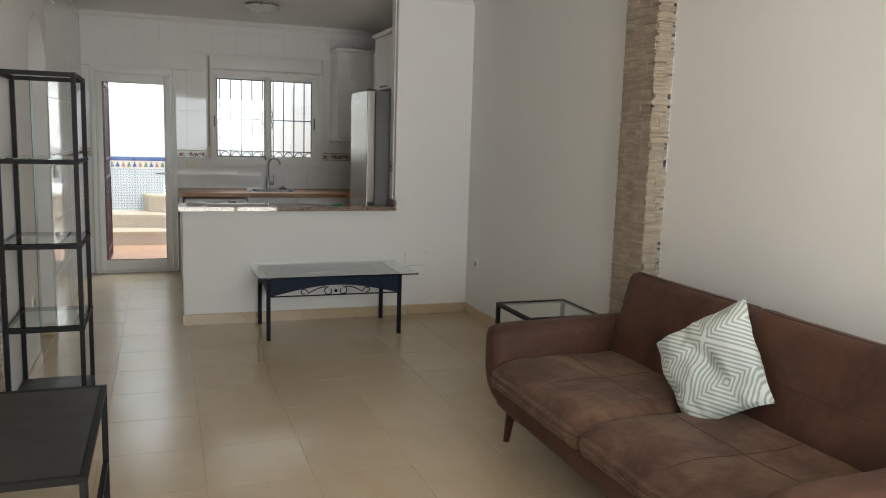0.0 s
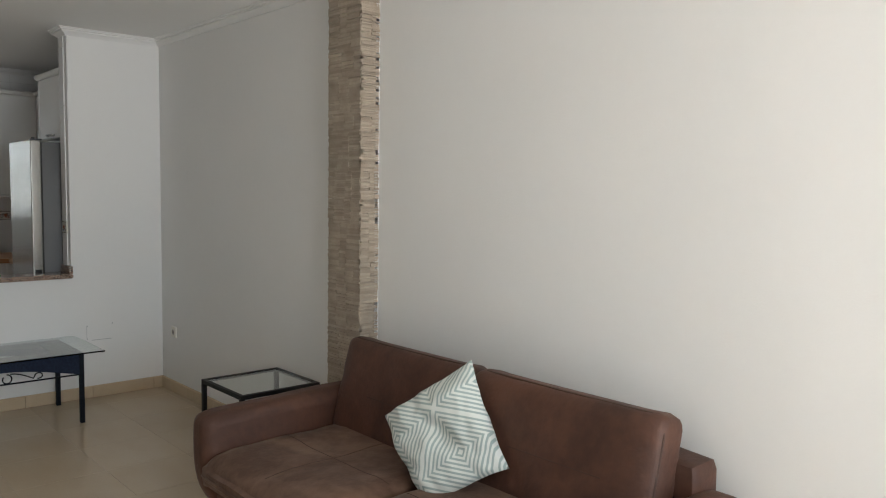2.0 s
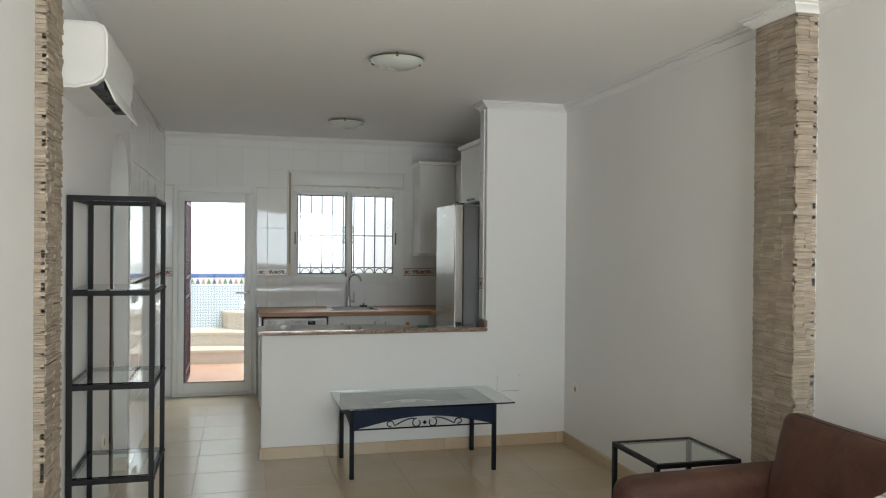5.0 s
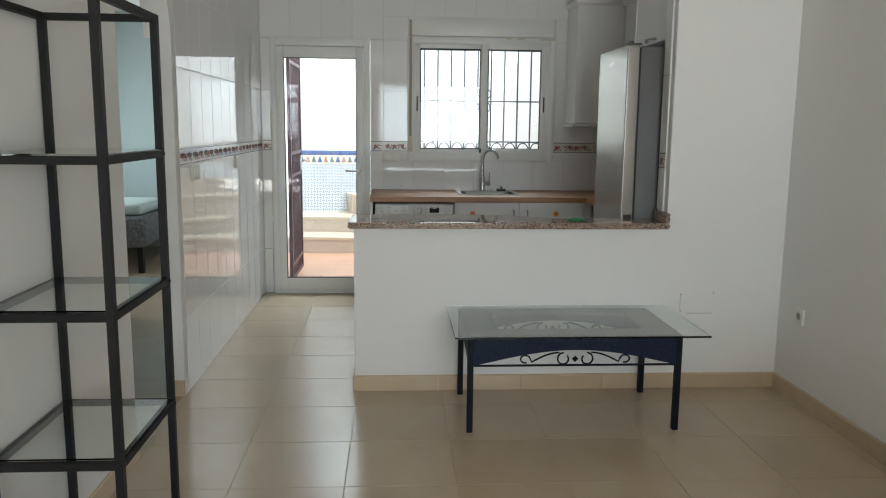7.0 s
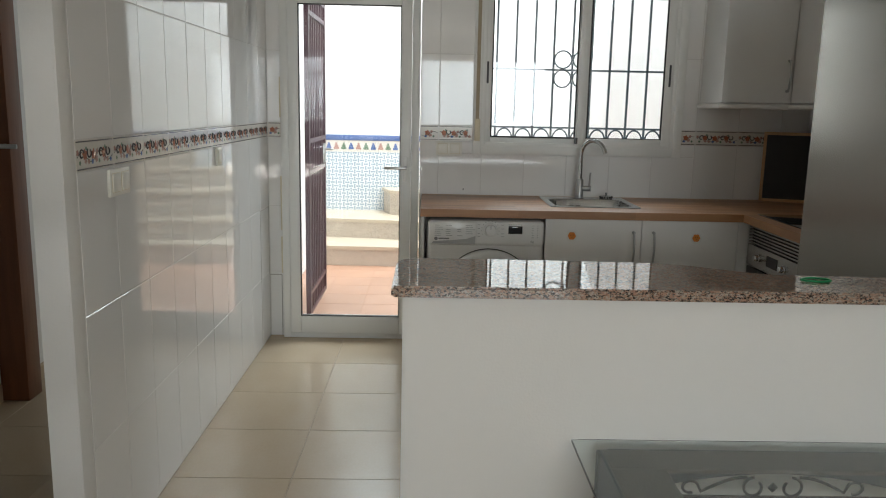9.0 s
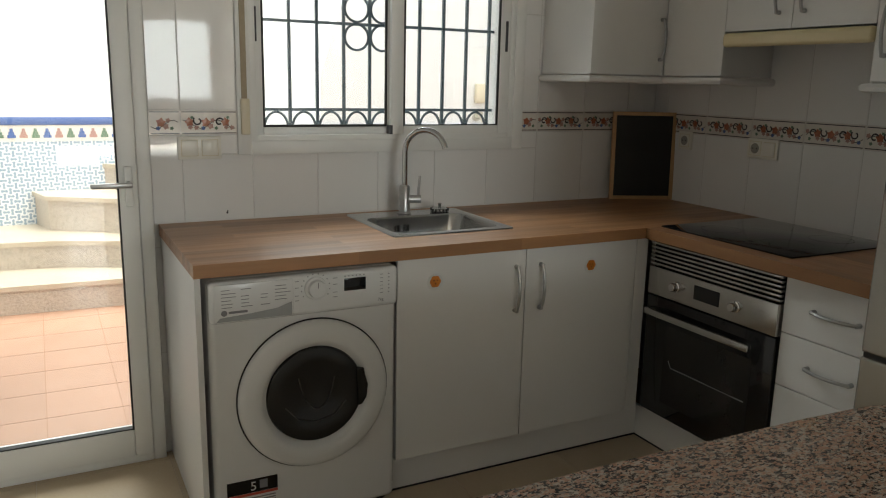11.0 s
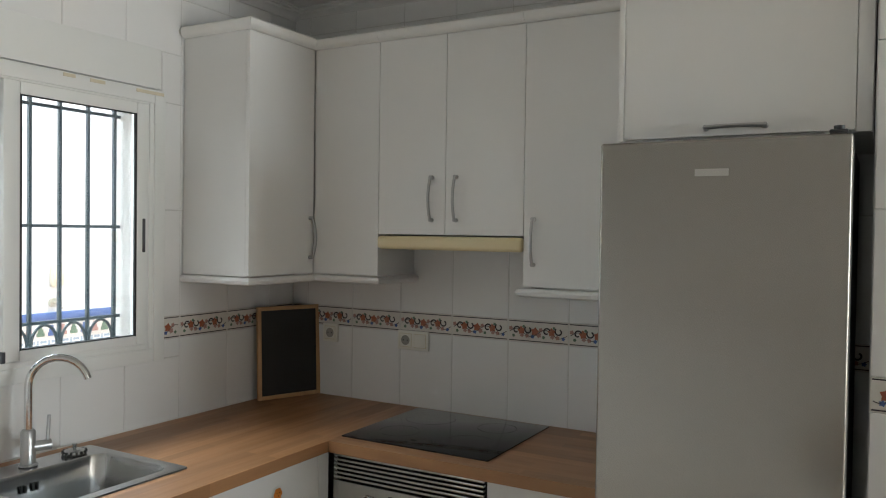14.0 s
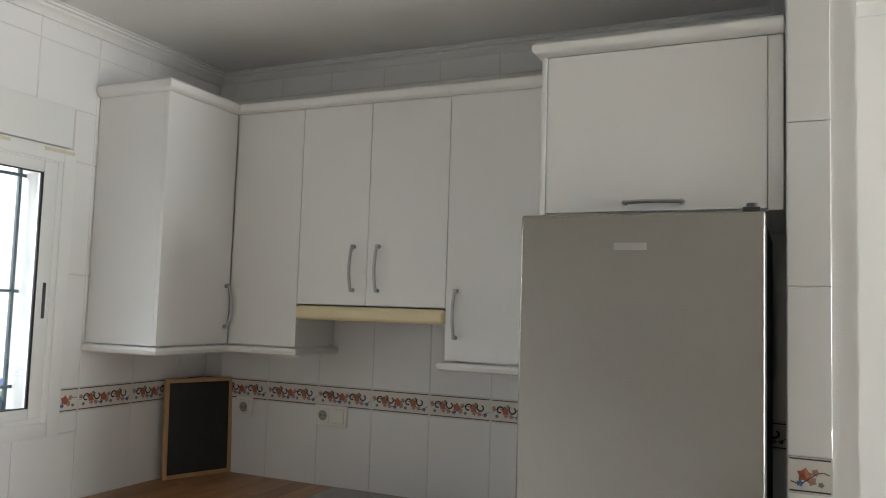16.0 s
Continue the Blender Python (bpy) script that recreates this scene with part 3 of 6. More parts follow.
win = tagged(thing("window_1", "white sliding aluminium window with two panes", "window"), kind="structure")
bm = bmesh.new()
rect_frame(bm, 0.692, 1.924, 1.13, 2.145, 8.912, 8.935, 0.05, 0.003)
part("cover_frame", bm, M_pvc, win)
bm = bmesh.new()
rect_frame(bm, 0.735, 1.885, 1.17, 2.118, 8.918, 9.02, 0.03, 0.003)
part("window_frame", bm, M_pvc, win)
for k, (x0, x1, y0) in enumerate(((0.748, 1.352, 8.955), (1.305, 1.86, 8.922))):
    bm = bmesh.new()
    rect_frame(bm, x0, x1, 1.178, 2.104, y0, y0 + 0.028, 0.05 if k == 0 else 0.055, 0.004)
    sash = part("sash", bm, M_pvc, win)
    g = 0.05 if k == 0 else 0.055
    pane("pane", x0 + g - 0.003, x1 - g + 0.003, y0 + 0.012, 1.225, 2.057, sash)
    bm = bmesh.new()
    rect_frame(bm, x0 + g - 0.001, x1 - g + 0.001, 1.228, 2.054, y0 + 0.003, y0 + 0.011, 0.009, 0)
    part("gasket", bm, M_rubber, sash)
    bm = bmesh.new()
    hx = x0 + 0.02 if k == 0 else x1 - 0.032
    box(bm, hx, hx + 0.012, y0 - 0.004, y0 + 0.004, 1.54, 1.665, 0.003)
    part("latch", bm, M_dgrey, sash)
bm = bmesh.new()
box(bm, 1.296, 1.312, 8.919, 8.95, 1.176, 1.235, 0.002)
part("brush_stop", bm, M_dgrey, win)
# roller-shutter box cover above and its strap
bm = bmesh.new()
box(bm, 0.700, 1.905, 8.914, 8.93, 2.15, 2.30, 0.003)
part("shutter_cover", bm, M_pvc, win)
bm = bmesh.new()
box(bm, 0.707, 0.727, 8.905, 8.909, 1.325, 2.275)
part("strap", bm, mat("strap_webbing", (0.42, 0.35, 0.25), 0.8, scale=60, amount=0.6), win, "beige roller shutter strap")
bm = bmesh.new()
box(bm, 0.702, 0.734, 8.895, 8.912, 1.205, 1.335, 0.004)
part("strap_winder", bm, M_beige, win)
bm = bmesh.new()
box(bm, 0.715, 1.90, 9.025, 9.24, 1.135, 1.165, 0.003)
part("window_sill", bm, M_stepstone, win)

grille = thing("window_grille", "dark iron window bars with rings and arches", "grille")
for x in [0.84 + 0.1148 * i for i in range(10)]:
    bm = bmesh.new()
    box(bm, x - 0.006, x + 0.006, 9.134, 9.146, 1.166, 2.119)
    part("bar", bm, M_iron, grille)
for z in (1.20, 1.287, 1.633, 2.06):
    bm = bmesh.new()
    box(bm, 0.716, 1.899, 9.136, 9.144, z - 0.006, z + 0.006)
    part("rail", bm, M_iron, grille)
for x in (1.2415, 1.3565):
    for z in (1.695, 1.582):
        bm = bmesh.new()
        tube(bm, [(x + 0.052 * math.cos(a * math.pi / 12), 9.14, z + 0.052 * math.sin(a * math.pi / 12)) for a in range(24)], 0.0055, 6, closed=True)
        part("ring", bm, M_iron, grille)
for i in range(9):
    x = 0.8974 + 0.1148 * i
    bm = bmesh.new()
    tube(bm, [(x + 0.05 * math.cos(a * math.pi / 10), 9.14, 1.206 + 0.072 * math.sin(a * math.pi / 10)) for a in range(11)], 0.0055, 6)
    part("arch", bm, M_iron, grille)

# ---- patio behind the kitchen ----
bm = bmesh.new()
box(bm, -300, 300, -300, 300, -0.32, -0.30)
structure("ground", bm, M_terra, "earth around the house")
bm = bmesh.new()
box(bm, -0.62, 4.2, 9.18, 12.45, -0.3, -0.024)
patio = structure("patio_floor", bm, M_tergrout, "terracotta tiled patio")
bm = bmesh.new()
box(bm, -1.0, 4.4, 12.3, 12.5, -0.3, 2.72)
wall_patio = structure("wall_patio", bm, M_render, "high white rendered patio wall")
bm = bmesh.new()
box(bm, -0.82, -0.62, 9.2, 12.3, -0.3, 2.72)
structure("wall_patio_side", bm, M_render, "high white rendered patio wall")
bm = bmesh.new()
box(bm, 4.2, 4.4, 9.2, 12.3, -0.3, 2.6)
structure("wall_patio_end", bm, M_render, "high white rendered patio wall")
# winding steps
steps = tagged(thing("patio_steps", "winding garden steps with cream treads and granite risers", "stairs"), kind="structure")
def step(name, poly, z0, z1):
    bm = bmesh.new()
    prism(bm, poly, z0, z1 - 0.03, 'z')
    r = part("riser", bm, M_stepstone, steps)
    bm = bmesh.new()
    c = Vector((1.5, 12.2))
    big = [tuple(c + (Vector(p) - c) * 1.012) for p in poly]
    big = [(x, min(y, 12.295)) for x, y in big]
    big = [(max(x, -0.615), y) for x, y in big]
    prism(bm, big, z1 - 0.03, z1, 'z')
    part("tread", bm, M_tread, steps)
step("step", [(-0.61, 11.2), (1.6, 11.1), (1.6, 12.29), (-0.61, 12.29)], -0.03, 0.155)
step("step", [(-0.61, 11.68), (0.1, 11.6), (0.75, 11.35), (1.6, 11.2), (1.6, 12.29), (-0.61, 12.29)], 0.155, 0.335)
step("step", [(-0.02, 12.29), (0.06, 12.0), (0.7, 11.6), (1.6, 11.3), (1.6, 12.29)], 0.335, 0.575)
step("step", [(0.45, 12.29), (0.6, 12.1), (1.6, 11.4), (1.6, 12.29)], 0.575, 0.76)
step("step", [(0.9, 12.29), (1.0, 12.15), (1.6, 11.7), (1.6, 12.29)], 0.76, 0.94)
# sloping parapet of the steps
bm = bmesh.new()
prism(bm, [(1.72, -0.03), (4.19, -0.03), (4.19, 2.7), (2.12, 2.7), (1.99, 2.3), (1.74, 1.5), (1.72, 1.45)], 11.05, 11.2, 'y')
structure("wall_parapet", bm, M_render, "white sloping parapet of the outdoor steps")
# tiled dado
dado = tagged(thing("patio_dado", "blue and white patterned tile dado", "tiles"), kind="structure")
bm = bmesh.new()
box(bm, -0.615, 1.62, 12.285, 12.3, 0.30, 0.93)
part("lattice_tiles", bm, M_azul, dado)
bm = bmesh.new()
box(bm, -0.615, 1.62, 12.283, 12.3, 0.93, 1.045)
part("crest_tiles", bm, M_border, dado)
bm = bmesh.new()
box(bm, -0.615, 1.62, 12.275, 12.3, 1.045, 1.10, 0.006)
part("top_tiles", bm, M_blue, dado)
crest_cols = (M_blue, M_rose, M_green)
crests = []
for c in crest_cols:
    bm = bmesh.new()
    for k in range(3):
        w = 0.026 - 0.008 * k
        box(bm, -w, w, -0.003, 0, 0.022 * k, 0.022 * (k + 1))
    crests.append(mesh_of("crest", bm, c, False))
for i in range(30):
    piece("crest", crests[i % 3], dado, (-0.58 + 0.075 * i, 12.282, 0.955))
bm = bmesh.new()
box(bm, 1.72, 4.19, 11.035, 11.049, -0.03, 0.93)
part("lattice_tiles", bm, M_azul, dado)
bm = bmesh.new()
box(bm, 1.72, 4.19, 11.033, 11.049, 0.93, 1.045)
part("crest_tiles", bm, M_border, dado)
bm = bmesh.new()
box(bm, 1.72, 4.19, 11.025, 11.049, 1.045, 1.10, 0.006)
part("top_tiles", bm, M_blue, dado)
for i in range(32):
    piece("crest", crests[i % 3], dado, (1.76 + 0.075 * i, 11.032, 0.955))
spout = thing("garden_tap", "small metal garden tap on the patio wall", "tap")
bm = bmesh.new()
cyl(bm, (2.90, 11.05, 1.16), (2.90, 11.03, 1.16), 0.03)
tube(bm, [(2.90, 11.04, 1.16), (2.90, 10.97, 1.16), (2.90, 10.95, 1.13)], 0.011)
cyl(bm, (2.90, 10.98, 1.165), (2.90, 10.98, 1.20), 0.016)
part("spout", bm, M_lampbase, spout)
osock = thing("outdoor_socket", "cream outdoor socket box on the patio wall", "socket")
bm = bmesh.new()
box(bm, 2.88, 2.96, 11.01, 11.05, 1.26, 1.40, 0.01, 2)
part("box", bm, M_beige, osock)
# maroon security gate folded back
gate = thing("security_gate", "maroon iron security gate standing open", "gate")
bm = bmesh.new()
for y in (9.30, 10.06):
    box(bm, -0.352, -0.322, y, y + 0.03, 0.02, 2.1)
for z in (0.02, 0.15, 0.95, 1.15, 1.95, 2.07):
    box(bm, -0.350, -0.324, 9.33, 10.06, z, z + 0.028)
part("gate_frame", bm, M_grille, gate)
for i in range(8):
    bm = bmesh.new()
    y = 9.33 + 0.081 * (i + 1)
    box(bm, -0.345, -0.329, y - 0.008, y + 0.008, 0.048, 2.07)
    part("bar", bm, M_grille, gate)
bm = bmesh.new()
box(bm, -0.357, -0.317, 9.98, 10.06, 0.98, 1.12, 0.003)
tube(bm, [(-0.317, 10.03, 1.08), (-0.267, 10.03, 1.08), (-0.267, 9.94, 1.08)], 0.007)
part("lock", bm, M_grey, gate)

# ---- hall things ----
fr = tagged(thing("door_2", "brown stained wooden door frame in the hall", "door"), kind="structure")
bm = bmesh.new()
box(bm, -1.72, -1.415, 7.801, 7.925, 0, 2.12, 0.004)
part("door_jamb", bm, M_brown, fr)
bm = bmesh.new()
box(bm, -0.80, -0.73, 7.1, 7.2, 0, 2.12, 0.004)
part("door_jamb", bm, M_brown, fr)
bm = bmesh.new()
cyl(bm, (-1.43, 7.80, 1.19), (-1.43, 7.755, 1.19), 0.009, None, 12)
box(bm, -1.438, -1.36, 7.748, 7.762, 1.18, 1.20, 0.004)
part("door_handle", bm, M_grey, fr)
bed = thing("bed", "low bed with a dark patterned cover", "bed")
bm = bmesh.new()
box(bm, -3.0, -1.75, 9.75, 11.45, 0.25, 0.55, 0.05, 3)
part("mattress", bm, M_bed, bed)
bm = bmesh.new()
box(bm, -2.95, -1.8, 9.80, 10.6, 0.55, 0.66, 0.045, 3)
part("folded_cover", bm, M_teal, bed)
for x in (-2.95, -1.85):
    for y in (9.80, 11.35):
        bm = bmesh.new()
        box(bm, x, x + 0.05, y, y + 0.05, 0, 0.25)
        part("leg", bm, M_black, bed)

# ---- fitted kitchen ----
def bow_handle(parent, c, along, out, length=0.16):
    """A bowed grey metal handle with two feet."""
    c, along, out = Vector(c), Vector(along), Vector(out)
    bm = bmesh.new()
    pts = []
    for i in range(13):
        s = -1 + i / 6
        pts.append(c + along * (s * length / 2) + out * (0.016 + 0.016 * (1 - s * s)))
    pts = [c - along * (length / 2)] + pts + [c + along * (length / 2)]
    tube(bm, pts, 0.0058, 8)
    for s in (-1, 1):
        e = c + along * (s * length / 2)
        cyl(bm, e, e + out * 0.018, 0.008, 0.007, 10)
    return part("handle", bm, M_grey, parent)


def front(name, parent, x0, x1, y0, y1, z0, z1, r=0.0025):
    bm = bmesh.new()
    g = 0.0007
    along_x = x1 - x0 > y1 - y0
    box(bm, x0 - g * along_x, x1 + g * along_x, y0 - g * (not along_x), y1 + g * (not along_x), z0 - g, z1 + g, r, 2)
    return part(name, bm, M_cab, parent, soft=True)


CT, CU = 0.888, 0.848      # worktop, top and underside
FY, FX = 8.262, 2.105      # front planes of the two runs
# base unit under the sink: two doors
sink_unit = thing("sink_cabinet", "white base cabinet with two doors and bow handles", "cabinet", "base cabinets")
bm = bmesh.new()
box(bm, 1.05, 2.08, FY + 0.02, 8.90, 0.13, 0.60)
part("body", bm, M_cab, sink_unit)
d1 = front("door", sink_unit, 1.047, 1.543, FY, FY + 0.018, 0.135, CU - 0.006)
bow_handle(d1, (1.503, FY, 0.70), (0, 0, 1), (0, -1, 0))
d2 = front("door", sink_unit, 1.547, 2.045, FY, FY + 0.018, 0.135, CU - 0.006)
bow_handle(d2, (1.607, FY, 0.70), (0, 0, 1), (0, -1, 0))
front("corner_filler", sink_unit, 2.048, FX - 0.002, FY, FY + 0.018, 0.135, CU - 0.004)
bm = bmesh.new()
box(bm, 1.047, 2.16, 8.305, 8.32, 0.0, 0.13)
part("plinth", bm, M_cab, sink_unit)
# thin black strip where the plinth meets the floor
bm = bmesh.new()
box(bm, 1.047, 2.144, 8.3015, 8.3045, 0.0, 0.006)
part("plinth_foot_strip", bm, M_rubber, sink_unit, "thin black strip along the foot of the plinth")
for d, x in ((d1, 1.184), (d2, 1.831)):
    st = thing("round_sticker", "small orange flower sticker on a cabinet door", "sticker", "door stickers")
    bm = bmesh.new()
    lathe(bm, [(0, 0.0008), (0.0285, 0.0008), (0.029, 0)], pose(x, FY - 0.0005, 0.755, 90), 24)
    part("backing", bm, M_ceramic, st)
    bm = bmesh.new()
    for k in range(6):
        a = math.pi * k / 3
        lathe(bm, [(0, 0.0028), (0.0105, 0.0024)], pose(x + 0.0105 * math.cos(a), FY - 0.0005, 0.757 + 0.0105 * math.sin(a), 90), 12)
    part("flower", bm, M_orange, st)
    bm = bmesh.new()
    for dx, dz in ((-0.006, 0.004), (0.006, 0.004), (0, -0.006)):
        lathe(bm, [(0, 0.0042), (0.0025, 0.004)], pose(x + dx, FY - 0.0005, 0.757 + dz, 90), 8)
    part("dots", bm, M_thread, st)

side = thing("end_panel", "white end panel beside the washing machine", "panel")
bm = bmesh.new()
box(bm, 0.405, 0.421, 8.25, 8.925, 0.0, CU - 0.002, 0.002)
part("board", bm, M_cab, side)
bm = bmesh.new()
box(bm, 0.4045, 0.4215, 8.2485, 8.2499, 0.0, CU - 0.002)
part("edge_band", bm, M_pvc, side, "white edging strip")

# oven unit
oven_unit = thing("oven_cabinet", "white oven housing with a plinth", "cabinet", "base cabinets")
bm = bmesh.new()
box(bm, FX + 0.02, 2.68, 7.632, 8.24, 0.13, 0.15)
box(bm, FX + 0.02, 2.68, 8.233, 8.249, 0.15, CU - 0.004)
part("body", bm, M_cab, oven_unit)
bm = bmesh.new()
box(bm, 2.145, 2.16, 7.20, 8.305, 0.0, 0.13)
part("plinth", bm, M_cab, oven_unit)
# the same thin black strip under the side run
bm = bmesh.new()
box(bm, 2.1415, 2.1445, 7.20, 8.301, 0.0, 0.006)
part("plinth_foot_strip", bm, M_rubber, oven_unit, "thin black strip along the foot of the plinth")
oven = thing("oven", "built-in oven with black glass door and steel panel", "oven")
OY0, OY1 = 7.634, 8.230
bm = bmesh.new()
box(bm, FX + 0.02, 2.60, OY0 + 0.01, OY1 - 0.01, 0.152, 0.75)
part("body", bm, M_dgrey, oven)
bm = bmesh.new()
box(bm, FX - 0.012, FX + 0.02, OY0, OY1, 0.165, 0.628, 0.003)
od = part("door", bm, M_gloss, oven, "black glass oven door")
bm = bmesh.new()
box(bm, FX - 0.0135, FX - 0.0122, 7.715, 8.12, 0.225, 0.53)
part("window", bm, mat("oven_window", (0.02, 0.019, 0.018), 0.06, scale=4), od)
bm = bmesh.new()
tube(bm, [(FX - 0.016, 8.09, 0.40), (FX - 0.016, 8.075, 0.375), (FX - 0.016, 7.73, 0.375)], 0.0022, 6)
part("wire_shelf", bm, M_print, od)
bm = bmesh.new()
box(bm, FX - 0.062, FX - 0.042, 7.70, 8.195, 0.566, 0.59, 0.004)
for y in (7.70, 8.165):
    box(bm, FX - 0.05, FX - 0.008, y, y + 0.03, 0.568, 0.588, 0.003)
part("handle", bm, M_steel, od, "brushed steel oven handle")
bm = bmesh.new()
box(bm, FX - 0.015, FX + 0.02, OY0, OY1, 0.634, 0.742, 0.003)
cp = part("control_panel", bm, M_steel, oven, "brushed steel control panel")
bm = bmesh.new()
box(bm, FX - 0.017, FX - 0.0152, 7.876, 7.993, 0.668, 0.720)
part("display", bm, M_gloss, cp)
for y in (8.082, 7.802):
    bm = bmesh.new()
    lathe(bm, [(0.020, 0), (0.020, 0.006), (0.0165, 0.008), (0.0155, 0.024), (0.013, 0.027), (0, 0.027)], pose(FX - 0.0152, y, 0.690, 0, -90, 0), 28)
    part("knob", bm, M_chrome, cp, "chrome oven knob")
for i in range(6):
    bm = bmesh.new()
    z = 0.749 + 0.0155 * i
    box(bm, FX - 0.012, FX + 0.006, OY0, OY1, z, z + 0.0085, 0.002)
    part("vent_slat", bm, M_steel, oven)
bm = bmesh.new()
box(bm, FX + 0.007, FX + 0.02, OY0, OY1, 0.744, 0.846)
part("vent_back", bm, M_rubber, oven)

# drawers
drawers = thing("drawer_cabinet", "white cabinet with four drawers and bow handles", "cabinet", "base cabinets")
bm = bmesh.new()
box(bm, FX + 0.02, 2.68, 7.20, 7.626, 0.13, CU - 0.004)
part("body", bm, M_cab, drawers)
for z0, z1 in ((0.132, 0.302), (0.306, 0.477), (0.481, 0.653), (0.657, 0.842)):
    d = front("drawer", drawers, FX, FX + 0.018, 7.204, 7.626, z0, z1)
    bow_handle(d, (FX, 7.44, (z0 + z1) / 2), (0, 1, 0), (-1, 0, 0), 0.15)

# worktop with the sink hole
wt = thing("worktop", "oiled oak-stave worktop in an L shape", "worktop")
bm = bmesh.new()
for a in ((0.400, 1.115, 8.227, 8.925), (1.115, 1.548, 8.227, 8.425), (1.115, 1.548, 8.80, 8.925), (1.548, 2.695, 8.227, 8.925)):
    box(bm, *a, CU, CT)
part("back_run", bm, M_counter, wt)
bm = bmesh.new()
box(bm, 2.055, 2.695, 7.195, 8.2265, CU, CT)
part("side_run", bm, M_counter2, wt)
bm = bmesh.new()
box(bm, 0.38, 2.695, 8.921, 8.927, CT, CT + 0.004)
part("sealant", bm, M_ceramic, wt)

hob = thing("hob", "black glass ceramic hob set in the worktop", "hob")
bm = bmesh.new()
box(bm, 2.124, 2.655, 7.634, 8.222, CT + 0.0005, CT + 0.006, 0.002)
part("glass_top", bm, M_gloss, hob)
ringm = mat("hob_marking", (0.06, 0.06, 0.062), 0.12)
for x, y, r in ((2.29, 7.79, 0.09), (2.29, 8.08, 0.075), (2.52, 7.79, 0.075), (2.52, 8.08, 0.1)):
    bm = bmesh.new()
    lathe(bm, [(r - 0.002, 0.0), (r, 0.0)], pose(x, y, CT + 0.0064), 48)
    part("zone_ring", bm, ringm, hob)

sink = thing("sink", "inset stainless steel sink with a square bowl", "sink")
bm = bmesh.new()
def rrect(x0, x1, y0, y1, r, n=5):
    out = []
    for cx, cy, a0 in ((x1 - r, y1 - r, 0), (x0 + r, y1 - r, 90), (x0 + r, y0 + r, 180), (x1 - r, y0 + r, 270)):
        for i in range(n + 1):
            a = radians(a0 + 90 * i / n)
            out.append((cx + r * math.cos(a), cy + r * math.sin(a)))
    return out
loops = []
for (x0, x1, y0, y1, r, z) in ((1.090, 1.573, 8.392, 8.866, 0.012, CT + 0.0005), (1.092, 1.571, 8.394, 8.864, 0.012, CT + 0.005), (1.108, 1.555, 8.41, 8.85, 0.02, CT + 0.006),
                               (1.122, 1.542, 8.435, 8.765, 0.05, CT + 0.003), (1.128, 1.536, 8.441, 8.759, 0.05, CT - 0.01), (1.140, 1.524, 8.453, 8.747, 0.06, CT - 0.15), (1.165, 1.50, 8.478, 8.722, 0.06, CT - 0.17)):
    loops.append([bm.verts.new((x, y, z)) for x, y in rrect(x0, x1, y0, y1, r)])
for a, b in zip(loops, loops[1:]):
    for i in range(len(a)):
        j = (i + 1) % len(a)
        bm.faces.new((a[i], a[j], b[j], b[i]))
bm.faces.new(loops[-1])
basin = part("basin", bm, M_sinksteel, sink)
bm = bmesh.new()
for i in range(4):
    x = 1.255 + 0.013 * i + (0.012 if i > 1 else 0)
    box(bm, x, x + 0.006, 8.7475, 8.7525, CT - 0.055, CT - 0.03, 0.001)
part("overflow", bm, M_rubber, sink)
bm = bmesh.new()
lathe(bm, [(0.0, 0.004), (0.02, 0.004), (0.04, 0.002), (0.042, 0.0)], pose(1.33, 8.6, CT - 0.17), 24)
part("drain", bm, M_chrome, sink)
plug = thing("sink_plug", "steel strainer plug lying on the sink rim", "plug")
bm = bmesh.new()
lathe(bm, [(0.036, 0.0), (0.038, 0.004), (0.03, 0.012), (0.012, 0.016), (0.006, 0.018), (0.006, 0.028), (0.009, 0.032), (0.0, 0.034)], pose(1.475, 8.81, CT + 0.0065), 24)
part("cap", bm, M_sinksteel, plug)
bm = bmesh.new()
for i in range(14):
    a = 2 * math.pi * i / 14
    box(bm, -0.003, 0.003, 0.033, 0.0385, 0.002, 0.011, m=pose(1.475, 8.81, CT + 0.0066) @ pose(0, 0, 0, 0, 0, math.degrees(a)))
part("slots", bm, M_rubber, plug)

tap = thing("tap", "tall chrome swan-neck mixer tap", "tap")
TX, TY = 1.318, 8.812
bm = bmesh.new()
lathe(bm, [(0.027, 0), (0.027, 0.004), (0.022, 0.007), (0.0215, 0.105), (0.016, 0.112), (0.0, 0.112)], pose(TX, TY, CT + 0.0062), 28)
part("base", bm, M_grey, tap)
bm = bmesh.new()
pts = [(TX, TY, CT + 0.11), (TX, TY, CT + 0.25)]
dv = Vector((0.62, -0.78)).normalized()
for i in range(1, 13):
    a = math.pi * i / 12 * 0.92
    pts.append((TX + dv.x * 0.088 * (1 - math.cos(a)), TY + dv.y * 0.088 * (1 - math.cos(a)), CT + 0.25 + 0.088 * math.sin(a)))
tube(bm, pts, 0.0115, 14)
part("spout", bm, M_chrome, tap)
bm = bmesh.new()
cyl(bm, (TX, TY, CT + 0.062), (TX + 0.062, TY - 0.02, CT + 0.062), 0.0165, None, 18)
tube(bm, [(TX + 0.052, TY - 0.017, CT + 0.07), (TX + 0.056, TY - 0.02, CT + 0.155)], 0.0055, 8)
part("lever", bm, M_grey, tap)

